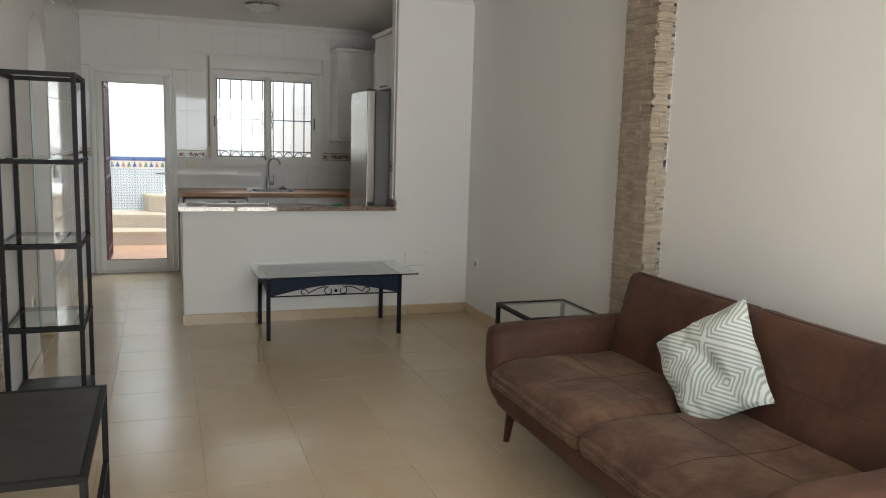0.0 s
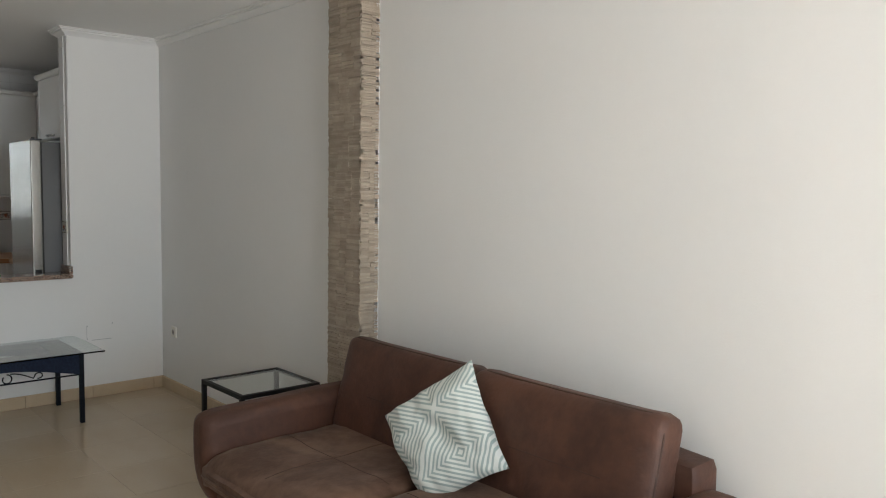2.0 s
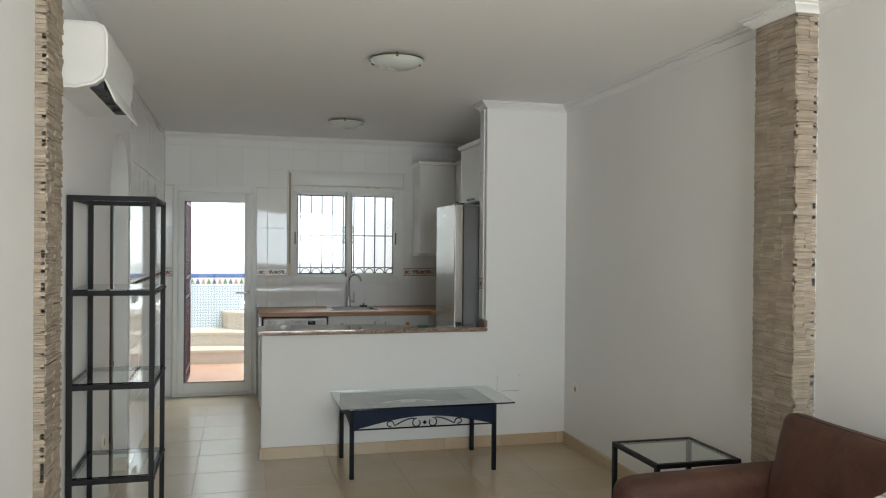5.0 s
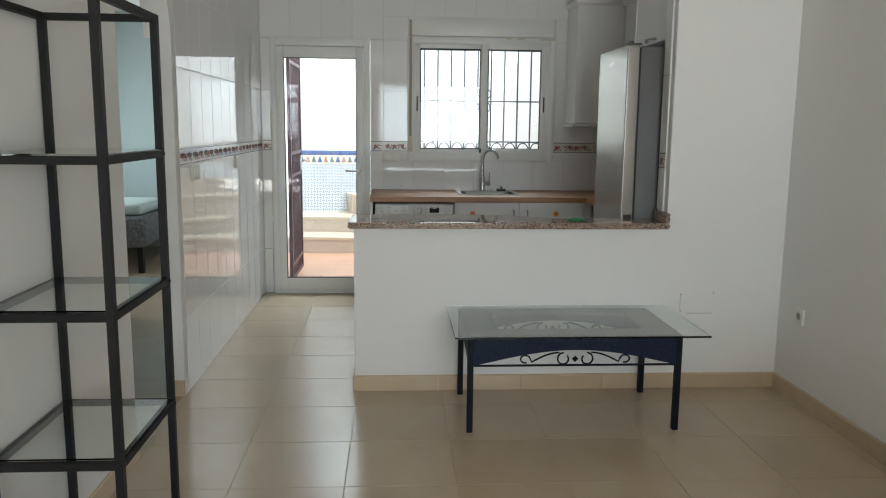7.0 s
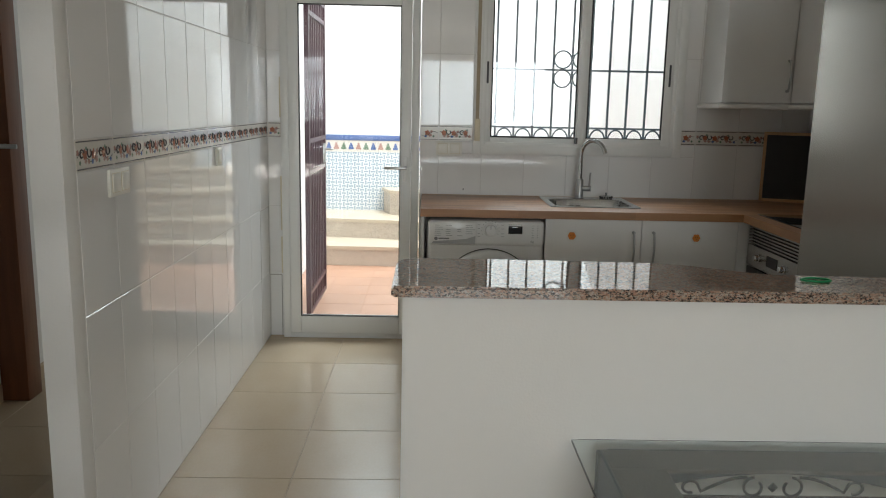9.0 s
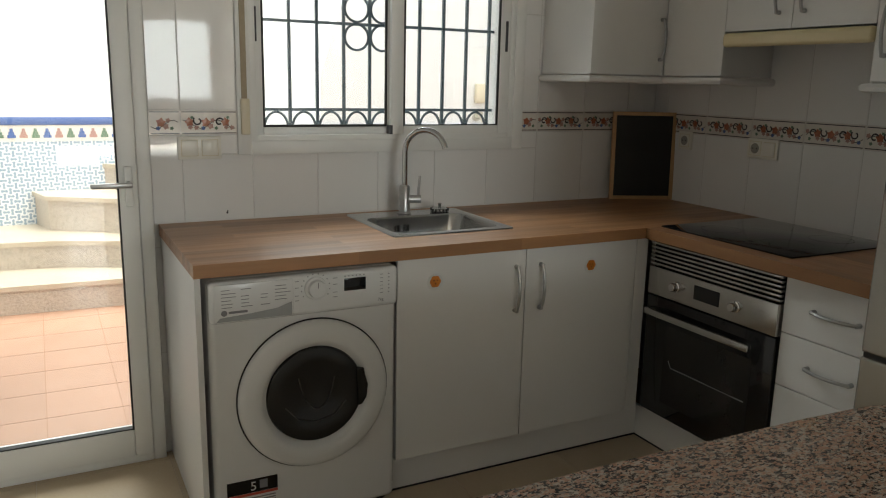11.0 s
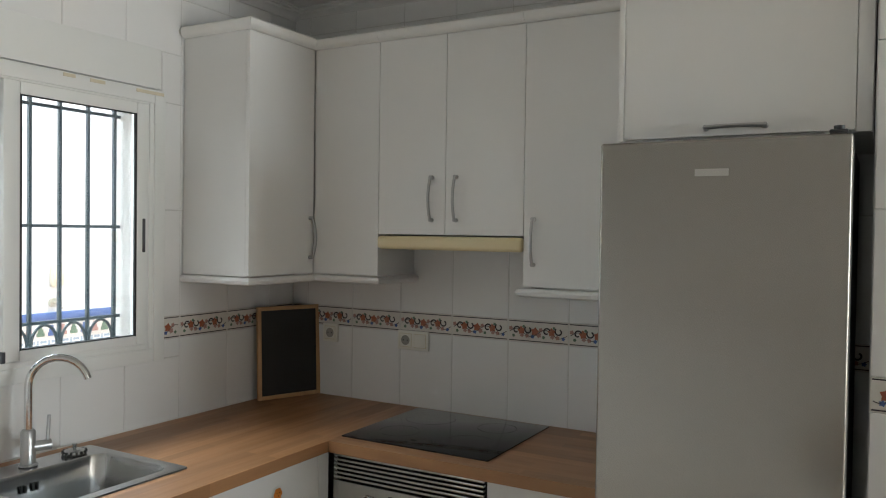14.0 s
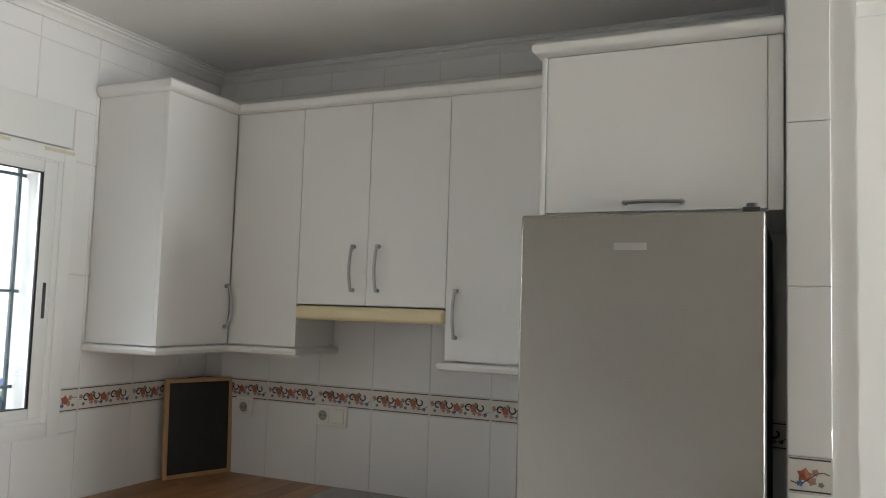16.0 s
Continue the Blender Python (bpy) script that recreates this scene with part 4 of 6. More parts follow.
# washing machine
wm = thing("washing_machine", "white front-loading washing machine with dark round door", "washing machine")
WX = 0.736
bm = bmesh.new()
box(bm, 0.438, 1.038, 8.25, 8.82, 0.012, 0.834, 0.022, 4)
part("body", bm, M_enamel, wm, soft=True)
for x in (0.47, 1.0):
    for y in (8.29, 8.78):
        bm = bmesh.new()
        cyl(bm, (x, y, 0), (x, y, 0.014), 0.018)
        part("foot", bm, M_rubber, wm)
bm = bmesh.new()
box(bm, 0.440, 1.036, 8.232, 8.275, 0.702, 0.831, 0.015, 4)
wp = part("control_panel", bm, M_enamel, wm, soft=True)
bm = bmesh.new()
box(bm, 0.455, 0.69, 8.2295, 8.236, 0.708, 0.822, 0.004)
part("soap_drawer", bm, M_enamel, wp)
bm = bmesh.new()
prism(bm, [(0.458, 0.711), (0.470, 0.723), (0.56, 0.729), (0.64, 0.737), (0.684, 0.752), (0.684, 0.711)], 8.2282, 8.2296, 'y')
part("drawer_grip", bm, mat("grey_plastic", (0.42, 0.43, 0.44), 0.35), wp)
bm = bmesh.new()
lathe(bm, [(0.036, 0), (0.035, 0.006), (0.028, 0.009), (0.026, 0.024), (0.0, 0.026)], pose(0.760, 8.2322, 0.785, 90), 30)
part("dial", bm, M_enamel, wp, "white programme dial")
bm = bmesh.new()
box(bm, 0.759, 0.7615, 8.2052, 8.2062, 0.790, 0.808)
part("dial_mark", bm, M_print, wp)
bm = bmesh.new()
box(bm, 0.852, 0.924, 8.2305, 8.2326, 0.766, 0.806, 0.001)
part("display", bm, M_gloss, wp)
bm = bmesh.new()
for k in range(6):
    for c, w in ((0.475, 0.045), (0.532, 0.045), (0.590, 0.03), (0.633, 0.048)):
        if rnd.random() < 0.8:
            box(bm, c, c + w * rnd.uniform(0.5, 1), 8.2287, 8.2296, 0.752 + 0.0105 * k, 0.7538 + 0.0105 * k)
for k in range(12):
    a = radians(-30 + 240 * k / 11)
    box(bm, 0.76 + 0.045 * math.cos(a) - 0.0016, 0.76 + 0.045 * math.cos(a) + 0.0016, 8.2312, 8.2322, 0.785 + 0.045 * math.sin(a) - 0.0016, 0.785 + 0.045 * math.sin(a) + 0.0016)
for k in range(6):
    box(bm, 1.0, 1.005, 8.2312, 8.2322, 0.748 + 0.012 * k, 0.7505 + 0.012 * k)
    box(bm, 0.972, 0.983, 8.2312, 8.2322, 0.748 + 0.012 * k, 0.7495 + 0.012 * k)
    box(bm, 0.853 + 0.0125 * k, 0.857 + 0.0125 * k, 8.2312, 8.2322, 0.812, 0.815)
for z in (0.75, 0.765, 0.79, 0.81):
    box(bm, 0.815, 0.83, 8.2312, 8.2322, z, z + 0.0018)
    box(bm, 0.695, 0.707, 8.2312, 8.2322, z, z + 0.0018)
tagged(part("printed_marks", bm, M_print, wp), kind="stuff")
bm = bmesh.new()
lathe(bm, [(0, 0.001), (0.009, 0.001)], pose(0.482, 8.2296, 0.737, 90), 18)
box(bm, 0.495, 0.55, 8.2285, 8.2296, 0.734, 0.741)
part("brand_mark", bm, M_print, wp)
bm = bmesh.new()
PX0, PZ0 = WX + 0.022, 0.438
lathe(bm, [(0.243, 0.0), (0.243, 0.010), (0.238, 0.020), (0.225, 0.027), (0.200, 0.031), (0.182, 0.030), (0.172, 0.024), (0.160, 0.008), (0.152, 0.004)], pose(PX0, 8.2495, PZ0, 90), 64)
wd = part("door", bm, M_enamel, wm, "round white porthole door")
# black ring drawn in place of the shadow round the door
bm = bmesh.new()
lathe(bm, [(0.2475, 0.0), (0.2475, 0.002), (0.2425, 0.002)], pose(PX0, 8.2495, PZ0, 90), 64)
part("dark_gap_fill", bm, M_rubber, wm)
bm = bmesh.new()
lathe(bm, [(0.158, 0.006), (0.154, 0.016), (0.140, 0.020), (0.11, 0.017), (0.075, 0.009), (0.03, 0.004), (0, 0.003)], pose(PX0, 8.2495, PZ0, 90), 56)
part("porthole_glass", bm, mat("smoked_glass", (0.022, 0.022, 0.022), 0.05, scale=5, spec=0.5), wd)
bm = bmesh.new()
tip = [(PX0 + r * math.cos(radians(a)), PZ0 + r * math.sin(radians(a))) for r, a in ((0.148, 27), (0.170, 24), (0.166, 16), (0.170, 4), (0.168, -10), (0.160, -19), (0.148, -22))]
prism(bm, tip, 8.221, 8.243, 'y')
part("door_grip", bm, M_gloss, wd)
drum = mat("drum_steel", (0.075, 0.07, 0.066), 0.35, 0.5)
for pts in ([(-0.055, 0.060), (-0.045, 0.02), (-0.030, -0.02), (-0.008, -0.048), (0.012, -0.052)],
            [(0.062, 0.050), (0.055, 0.012), (0.044, -0.022), (0.028, -0.044), (0.012, -0.052)],
            [(-0.10, -0.03), (-0.06, -0.075), (0.0, -0.092), (0.06, -0.078), (0.10, -0.035)]):
    bm = bmesh.new()
    tube(bm, [(PX0 + a, 8.2455 - 0.12 * (a * a + b * b) ** 0.5, PZ0 + b) for a, b in pts], 0.0022, 6)
    part("drum_paddle", bm, drum, wd)
lab = thing("energy_sticker", "black and red guarantee sticker on the washing machine", "sticker")
bm = bmesh.new()
box(bm, 0.474, 0.632, 8.2488, 8.2499, 0.075, 0.185)
part("paper", bm, M_enamel, lab)
bm = bmesh.new()
box(bm, 0.474, 0.632, 8.248, 8.2487, 0.140, 0.185)
part("black_band", bm, M_gloss, lab)
bm = bmesh.new()
box(bm, 0.474, 0.632, 8.248, 8.2487, 0.075, 0.095)
box(bm, 0.474, 0.632, 8.248, 8.2487, 0.130, 0.139)
part("red_band", bm, M_redlabel, lab)
bm = bmesh.new()
for k in range(3):
    box(bm, 0.48, 0.625, 8.248, 8.2487, 0.101 + 0.009 * k, 0.105 + 0.009 * k)
box(bm, 0.575, 0.60, 8.2472, 8.2479, 0.15, 0.178)
part("small_print", bm, M_print, lab)


def writing(name, text, size, m, mt, parent):
    cu = bpy.data.curves.new(name, 'FONT')
    cu.body, cu.size, cu.extrude = text, size, 0.0004
    tmp = bpy.data.objects.new(name, cu)
    scene.collection.objects.link(tmp)
    dg = bpy.context.evaluated_depsgraph_get()
    me = bpy.data.meshes.new_from_object(tmp.evaluated_get(dg))
    bpy.data.objects.remove(tmp)
    me.materials.clear()
    me.materials.append(mt)
    ob = new(name, me)
    ob.parent = parent
    ob.matrix_local = m
    return ob


writing("number", "5", 0.042, pose(0.545, 8.2474, 0.147, 90), M_enamel, lab)
writing("capacity", "7kg", 0.014, pose(0.965, 8.2318, 0.722, 90), M_print, wp)

# wall cupboards
upper = "wall cupboards"
UB, UT = 1.454, 2.368
def crown(parent, pts):
    bm = bmesh.new()
    moulding(bm, pts, [(0.0, UT), (-0.012, UT + 0.004), (-0.022, UT + 0.016), (-0.024, UT + 0.034), (-0.016, UT + 0.042), (0.0, UT + 0.044), (0.02, UT + 0.044)])
    part("crown", bm, M_cab, parent)
def light_rail(parent, pts):
    bm = bmesh.new()
    moulding(bm, pts, [(0.02, UB - 0.004), (0.0, UB - 0.004), (-0.014, UB - 0.006), (-0.02, UB - 0.016), (-0.016, UB - 0.028), (-0.004, UB - 0.033), (0.02, UB - 0.033), (0.02, UB - 0.004)])
    part("light_rail", bm, M_cab, parent)
corner = thing("corner_cupboard", "white L-shaped corner wall cupboard with one handle", "cupboard", upper)
bm = bmesh.new()
box(bm, 2.024, 2.69, 8.60, 8.925, UB, UT)
box(bm, 2.42, 2.69, 8.268, 8.60, UB, UT)
part("body", bm, M_cab, corner)
d = front("door", corner, 2.022, 2.396, 8.58, 8.598, UB + 0.002, UT - 0.002)
bow_handle(d, (2.372, 8.58, 1.60), (0, 0, 1), (0, -1, 0))
front("door", corner, 2.40, 2.418, 8.2625, 8.577, UB + 0.002, UT - 0.002)
crown(corner, [(2.022, 8.92), (2.022, 8.58), (2.40, 8.58), (2.40, 8.262)])
light_rail(corner, [(2.022, 8.92), (2.022, 8.58), (2.40, 8.58), (2.40, 8.262), (2.69, 8.262)])

hood = thing("hood_cupboard", "white two-door cupboard over the cooker hood with a cream rail", "cupboard", upper)
HB = 1.62
bm = bmesh.new()
box(bm, 2.42, 2.69, 7.648, 8.257, HB, UT)
part("body", bm, M_cab, hood)
d = front("door", hood, 2.40, 2.418, 7.963, 8.2595, HB, UT - 0.002)
bow_handle(d, (2.40, 8.018, 1.755), (0, 0, 1), (-1, 0, 0))
d = front("door", hood, 2.40, 2.418, 7.645, 7.960, HB, UT - 0.002)
bow_handle(d, (2.40, 7.914, 1.755), (0, 0, 1), (-1, 0, 0))
bm = bmesh.new()
box(bm, 2.385, 2.42, 7.642, 8.26, HB - 0.058, HB - 0.006, 0.015, 4)
part("hood_rail", bm, M_cream, hood, "cream wooden rail", soft=True)
bm = bmesh.new()
box(bm, 2.43, 2.68, 7.66, 8.25, HB - 0.03, HB - 0.002, 0.004)
part("hood_filter", bm, M_steel, hood)
crown(hood, [(2.40, 8.261), (2.40, 7.646)])

tallcup = thing("narrow_cupboard", "white single-door wall cupboard beside the fridge housing", "cupboard", upper)
bm = bmesh.new()
box(bm, 2.42, 2.69, 7.214, 7.64, UB - 0.015, UT)
part("body", bm, M_cab, tallcup)
d = front("door", tallcup, 2.40, 2.418, 7.214, 7.642, UB - 0.013, UT - 0.002)
bow_handle(d, (2.40, 7.603, 1.60), (0, 0, 1), (-1, 0, 0))
crown(tallcup, [(2.40, 7.645), (2.40, 7.21)])
bm = bmesh.new()
moulding(bm, [(2.69, 7.645), (2.40, 7.645), (2.40, 7.21)], [(0.02, UB - 0.019), (0.0, UB - 0.019), (-0.014, UB - 0.021), (-0.02, UB - 0.031), (-0.016, UB - 0.043), (-0.004, UB - 0.048), (0.02, UB - 0.048)])
part("light_rail", bm, M_cab, tallcup)

fcup = thing("fridge_cupboard", "deep white cupboard with a lift-up door over the fridge", "cupboard", upper)
bm = bmesh.new()
box(bm, 2.09, 2.69, 6.564, 7.208, 1.895, UT - 0.015)
part("body", bm, M_cab, fcup)
d = front("door", fcup, 2.07, 2.088, 6.604, 7.190, 1.90, UT - 0.017)
bow_handle(d, (2.07, 6.888, 1.922), (0, 1, 0), (-1, 0, 0), 0.15)
bm = bmesh.new()
box(bm, 2.066, 2.10, 7.192, 7.208, 1.895, UT - 0.016, 0.002)
part("edge_strip", bm, M_cab, fcup)
bm = bmesh.new()
box(bm, 2.072, 2.10, 6.566, 6.602, 1.895, UT - 0.016, 0.002)
part("edge_strip", bm, M_cab, fcup)
bm = bmesh.new()
pts = [(2.40, 7.208), (2.07, 7.208), (2.07, 6.564)]
moulding(bm, pts, [(0.0, UT - 0.015), (-0.012, UT - 0.011), (-0.024, UT + 0.001), (-0.026, UT + 0.017), (-0.016, UT + 0.027), (0.0, UT + 0.029), (0.3, UT + 0.029)])
part("crown", bm, M_cab, fcup)

# fridge
fridge = thing("fridge_freezer", "tall brushed steel fridge-freezer with dark grey sides", "fridge")
bm = bmesh.new()
box(bm, 1.925, 2.52, 6.604, 7.182, 0.03, 1.858, 0.006)
part("body", bm, M_fridgeside, fridge, "dark grey sheet sides")
for z0, z1 in ((0.04, 0.757), (0.769, 1.866)):
    bm = bmesh.new()
    box(bm, 1.848, 1.918, 6.600, 7.186, z0, z1, 0.007, 3)
    part("door", bm, M_fridge, fridge, "brushed steel fridge door", soft=True)
# black filler in the slit between the two doors
bm = bmesh.new()
box(bm, 1.856, 1.93, 6.604, 7.182, 0.744, 0.78)
part("dark_gap_fill", bm, M_rubber, fridge)
bm = bmesh.new()
box(bm, 1.917, 1.926, 6.606, 7.18, 0.05, 1.85)
part("door_seal", bm, M_rubber, fridge)
for z in (0.60, 0.79):
    bm = bmesh.new()
    box(bm, 1.862, 1.905, 6.592, 6.602, z, z + 0.15, 0.004)
    part("grip", bm, M_rubber, fridge)
bm = bmesh.new()
box(bm, 1.85, 1.93, 6.61, 6.65, 1.8665, 1.876, 0.004)
cyl(bm, (1.875, 6.63, 1.866), (1.875, 6.63, 1.886), 0.012)
part("hinge", bm, M_dgrey, fridge)
bm = bmesh.new()
box(bm, 1.8462, 1.8478, 6.865, 6.945, 1.775, 1.793)
part("badge", bm, M_steel, fridge)
for x in (1.97, 2.48):
    for y in (6.65, 7.14):
        bm = bmesh.new()
        cyl(bm, (x, y, 0), (x, y, 0.032), 0.02)
        part("foot", bm, M_rubber, fridge)

# granite bar on the half wall
bar = thing("granite_bar", "polished pink granite bar top with a curved edge", "counter")
edge = [(0.345, 6.345), (2.043, 6.345), (2.043, 6.578), (1.62, 6.578)]
for i in range(0, 13):
    s = i / 12
    edge.append((1.52 - 0.36 * s, 6.582 + 0.153 * (3 * s * s - 2 * s * s * s)))
edge += [(1.05, 6.742), (0.70, 6.752), (0.42, 6.752)]
for i in range(1, 6):
    a = radians(90 + 90 * i / 6)
    edge.append((0.42 + 0.075 * math.cos(a), 6.677 + 0.075 * math.sin(a)))
edge.append((0.345, 6.66))
bm = bmesh.new()
prism(bm, edge, 0.89, 0.922, 'z')
bmesh.ops.bevel(bm, geom=[e for e in bm.edges if abs(e.verts[0].co.z - e.verts[1].co.z) < 1e-4], offset=0.006, segments=2, affect='EDGES', clamp_overlap=True)
part("slab", bm, M_granite, bar)
bm = bmesh.new()
box(bm, 2.022, 2.043, 6.348, 6.555, 0.9225, 0.975, 0.002)
part("upstand", bm, M_granite, bar)
ring = thing("silicone_band", "small bright green silicone band on the granite", "band")
bm = bmesh.new()
tube(bm, [(1.575 + 0.042 * math.cos(a * math.pi / 12), 6.50 + 0.024 * math.sin(a * math.pi / 12), 0.9255) for a in range(24)], 0.0032, 8, closed=True)
part("loop", bm, M_lime, ring)

# chalkboard leaning in the corner
cb = thing("chalkboard", "small blackboard in a pine frame on the worktop", "blackboard", m=pose(2.542, 8.822, CT + 0.001, -2.5, 0, -21.5))
bm = bmesh.new()
rect_frame(bm, -0.152, 0.152, 0.0, 0.405, -0.008, 0.01, 0.017, 0.002)
part("frame", bm, M_frame, cb)
bm = bmesh.new()
box(bm, -0.136, 0.136, -0.002, 0.006, 0.016, 0.39)
part("slate", bm, mat("blackboard_slate", (0.015, 0.016, 0.016), 0.6, scale=5, dark=(0.03, 0.03, 0.03), amount=0.6), cb)


# sockets and switches
def plate(name, label, m, units):
    t = thing(name, label, name.split("_")[-1], m=m)
    w = 0.082 + 0.071 * (len(units) - 1)
    bm = bmesh.new()
    box(bm, -w / 2, w / 2, -0.011, 0.0, -0.041, 0.041, 0.003, 2)
    part("plate", bm, M_switch, t)
    for i, u in enumerate(units):
        x = -w / 2 + 0.041 + 0.071 * i
        bm = bmesh.new()
        box(bm, x - 0.0295, x + 0.0295, -0.0116, -0.0105, -0.0295, 0.0295)
        part("gap", bm, M_beige, t)
        bm = bmesh.new()
        if u == "s":
            box(bm, x - 0.0275, x + 0.0275, -0.0155, -0.010, -0.0275, 0.0275, 0.003, 2)
            part("rocker", bm, M_switch, t)
        else:
            box(bm, x - 0.0275, x + 0.0275, -0.0125, -0.010, -0.0275, 0.0275, 0.002)
            part("socket_face", bm, M_switch, t)
            bm = bmesh.new()
            lathe(bm, [(0.021, 0.0008), (0.0195, 0.0014), (0.0195, 0.0002), (0.0, 0.0002)], pose(x, -0.0125, 0, 90), 24)
            part("well", bm, M_well, t)
            bm = bmesh.new()
            for s in (-1, 1):
                lathe(bm, [(0.0, 0.001), (0.003, 0.001)], pose(x + s * 0.0095, -0.0126, 0, 90), 10)
            part("pin_hole", bm, M_rubber, t)
    return t


plate("wall_switch", "white double rocker switch on the tiles", pose(0.555, BY, 1.158, 0, 0, 0), "ss")
plate("wall_socket", "white single socket on the tiles", pose(RX - 0.0185, 8.70, 1.172, 0, 0, -90), "o")
plate("wall_socket", "white socket with a switch on the tiles", pose(RX - 0.0185, 8.262, 1.170, 0, 0, -90), "os")
plate("wall_socket", "white single socket low on the plaster wall", pose(RX, 6.169, 0.459, 0, 0, -90), "o")
plate("wall_socket", "white single socket low beside the arch", pose(LX, 5.33, 0.442, 0, 0, 90), "o")
plate("wall_switch", "white double rocker switch on the tiles", pose(LX, 6.69, 1.155, 0, 0, 90), "ss")
plate("wall_switch", "white single rocker switch on the tiles", pose(LX, 7.83, 1.16, 0, 0, 90), "s")
plate("wall_switch", "white single rocker switch on the hall wall", pose(-1.54, 7.60, 1.19, 0, 0, 90), "s")

# small marks: a wall hook and old sealant on the window frame
hook = thing("wall_hook", "tiny black screw hook in the tiles", "hook")
bm = bmesh.new()
tube(bm, [(0.645, BY, 0.915), (0.645, BY - 0.012, 0.915), (0.645, BY - 0.015, 0.925)], 0.0025, 6)
part("pin", bm, M_rubber, hook)
for x0, x1, z in ((1.50, 1.545, 2.13), (1.60, 1.66, 2.128), (1.79, 1.915, 2.126)):
    sm = thing("sealant_smear", "yellowed sealant smear on the window frame", "sealant", "sealant smears")
    bm = bmesh.new()
    box(bm, x0, x1, 8.9105, 8.9125, z, z + 0.012, 0.0008, 1)
    part("smear", bm, M_beige, sm)
from mathutils.bvhtree import BVHTree



# ---- living room ----
def soft_block(bm, x0, x1, y0, y1, z0, z1, r, seg=4, cuts=0, puff=0.0, amp=0.0, seed=0, m=None, sag=0.0):
    """A rounded, slightly uneven upholstered block."""
    tmp = bmesh.new()
    box(tmp, x0, x1, y0, y1, z0, z1)
    if cuts:
        bmesh.ops.subdivide_edges(tmp, edges=tmp.edges, cuts=cuts, use_grid_fill=True)
        c = Vector(((x0 + x1) / 2, (y0 + y1) / 2, (z0 + z1) / 2))
        h = Vector(((x1 - x0) / 2, (y1 - y0) / 2, (z1 - z0) / 2))
        for v in tmp.verts:
            # pull the cube's corners in to round it
            q = v.co - c
            inner = Vector([max(-h[i] + r, min(h[i] - r, q[i])) for i in range(3)])
            d = q - inner
            if d.length > 1e-6:
                q = inner + d.normalized() * r
            u = [q[i] / h[i] for i in range(3)]
            k = min(range(3), key=lambda i: h[i])
            o = [i for i in range(3) if i != k]
            bulge = (1 - u[o[0]] ** 4) * (1 - u[o[1]] ** 4)
            q[k] += (puff * bulge) * (1 if q[k] > 0 else -0.3)
            if sag and q[2] > 0:
                q[2] -= sag * (1 - u[0] ** 2) * (1 - u[1] ** 2)
            n = noise.noise(Vector((v.co.x * 5 + seed, v.co.y * 5, v.co.z * 5))) + 0.5 * noise.noise(Vector((v.co.x * 13 + seed, v.co.y * 13, v.co.z * 13)))
            q[k] += amp * n
            v.co = c + q
    else:
        bmesh.ops.bevel(tmp, geom=tmp.edges[:], offset=r, segments=seg, profile=0.5, affect='EDGES', clamp_overlap=True)
    if m is not None:
        bmesh.ops.transform(tmp, matrix=m, verts=tmp.verts)
    me = bpy.data.meshes.new("tmp")
    tmp.to_mesh(me)
    tmp.free()
    bm.from_mesh(me)
    bpy.data.meshes.remove(me)


SY0, SY1 = 1.60, 3.665           # the sofa's two ends
sofa = thing("sofa", "two-seat sofa in worn dark brown leather", "sofa")
ymid = 2.675
bm = bmesh.new()
soft_block(bm, 1.76, 2.60, SY0 + 0.06, SY1 - 0.06, 0.185, 0.326, 0.03, cuts=10, amp=0.004)
part("base", bm, M_leather, sofa)
for s, y0, y1 in ((1, SY0, SY0 + 0.175), (-1, SY1 - 0.165, SY1)):
    bm = bmesh.new()
    # arm seen from the side: rounded top, lower edge drawn in to the base
    out = [(1.80, 0.185), (1.745, 0.235), (1.712, 0.32), (1.706, 0.50), (1.712, 0.585), (1.77, 0.606), (1.85, 0.608), (2.20, 0.618), (2.52, 0.627), (2.62, 0.615), (2.635, 0.55), (2.63, 0.20), (2.60, 0.185)]
    for k in range(2):
        out = [(p[0] * (1 - f) + q[0] * f, p[1] * (1 - f) + q[1] * f) for p, q in zip(out, out[1:] + out[:1]) for f in (0.25, 0.75)]
    rings, R = [], 0.062
    for k in range(-12, 13):
        a = k / 12
        if abs(k) > 6:
            ang = (abs(k) - 6) / 6 * math.pi / 2
            dy, inset = ((y1 - y0) / 2 - R + R * math.sin(ang)), R * (1 - math.cos(ang))
        else:
            dy, inset = ((y1 - y0) / 2 - R) * abs(k) / 6, 0.0
        yy = (y0 + y1) / 2 + math.copysign(dy, k)
        ring = []
        for x, z in out:
            cx, cz = min(max(x, 1.79), 2.55), min(max(z, 0.27), 0.53)
            d = math.hypot(x - cx, z - cz)
            f = max(0.0, d - inset) / d
            co = Vector((cx + (x - cx) * f, yy, cz + (z - cz) * f))
            low = max(0.0, (0.45 - co.z) / 0.27)
            if k * s < 0:
                co.y += 0.05 * low * low * s
            co += Vector((0, 0.004 * noise.noise(co * 6), 0.004 * noise.noise(co * 5)))
            ring.append(bm.verts.new(co))
        rings.append(ring)
    for ra, rb in zip(rings, rings[1:]):
        for k in range(len(ra)):
            n = (k + 1) % len(ra)
            bm.faces.new((ra[k], ra[n], rb[n], rb[k]))
    bm.faces.new(rings[0])
    bm.faces.new(rings[-1][::-1])
    bmesh.ops.recalc_face_normals(bm, faces=bm.faces)
    part("armrest", bm, M_leather, sofa)
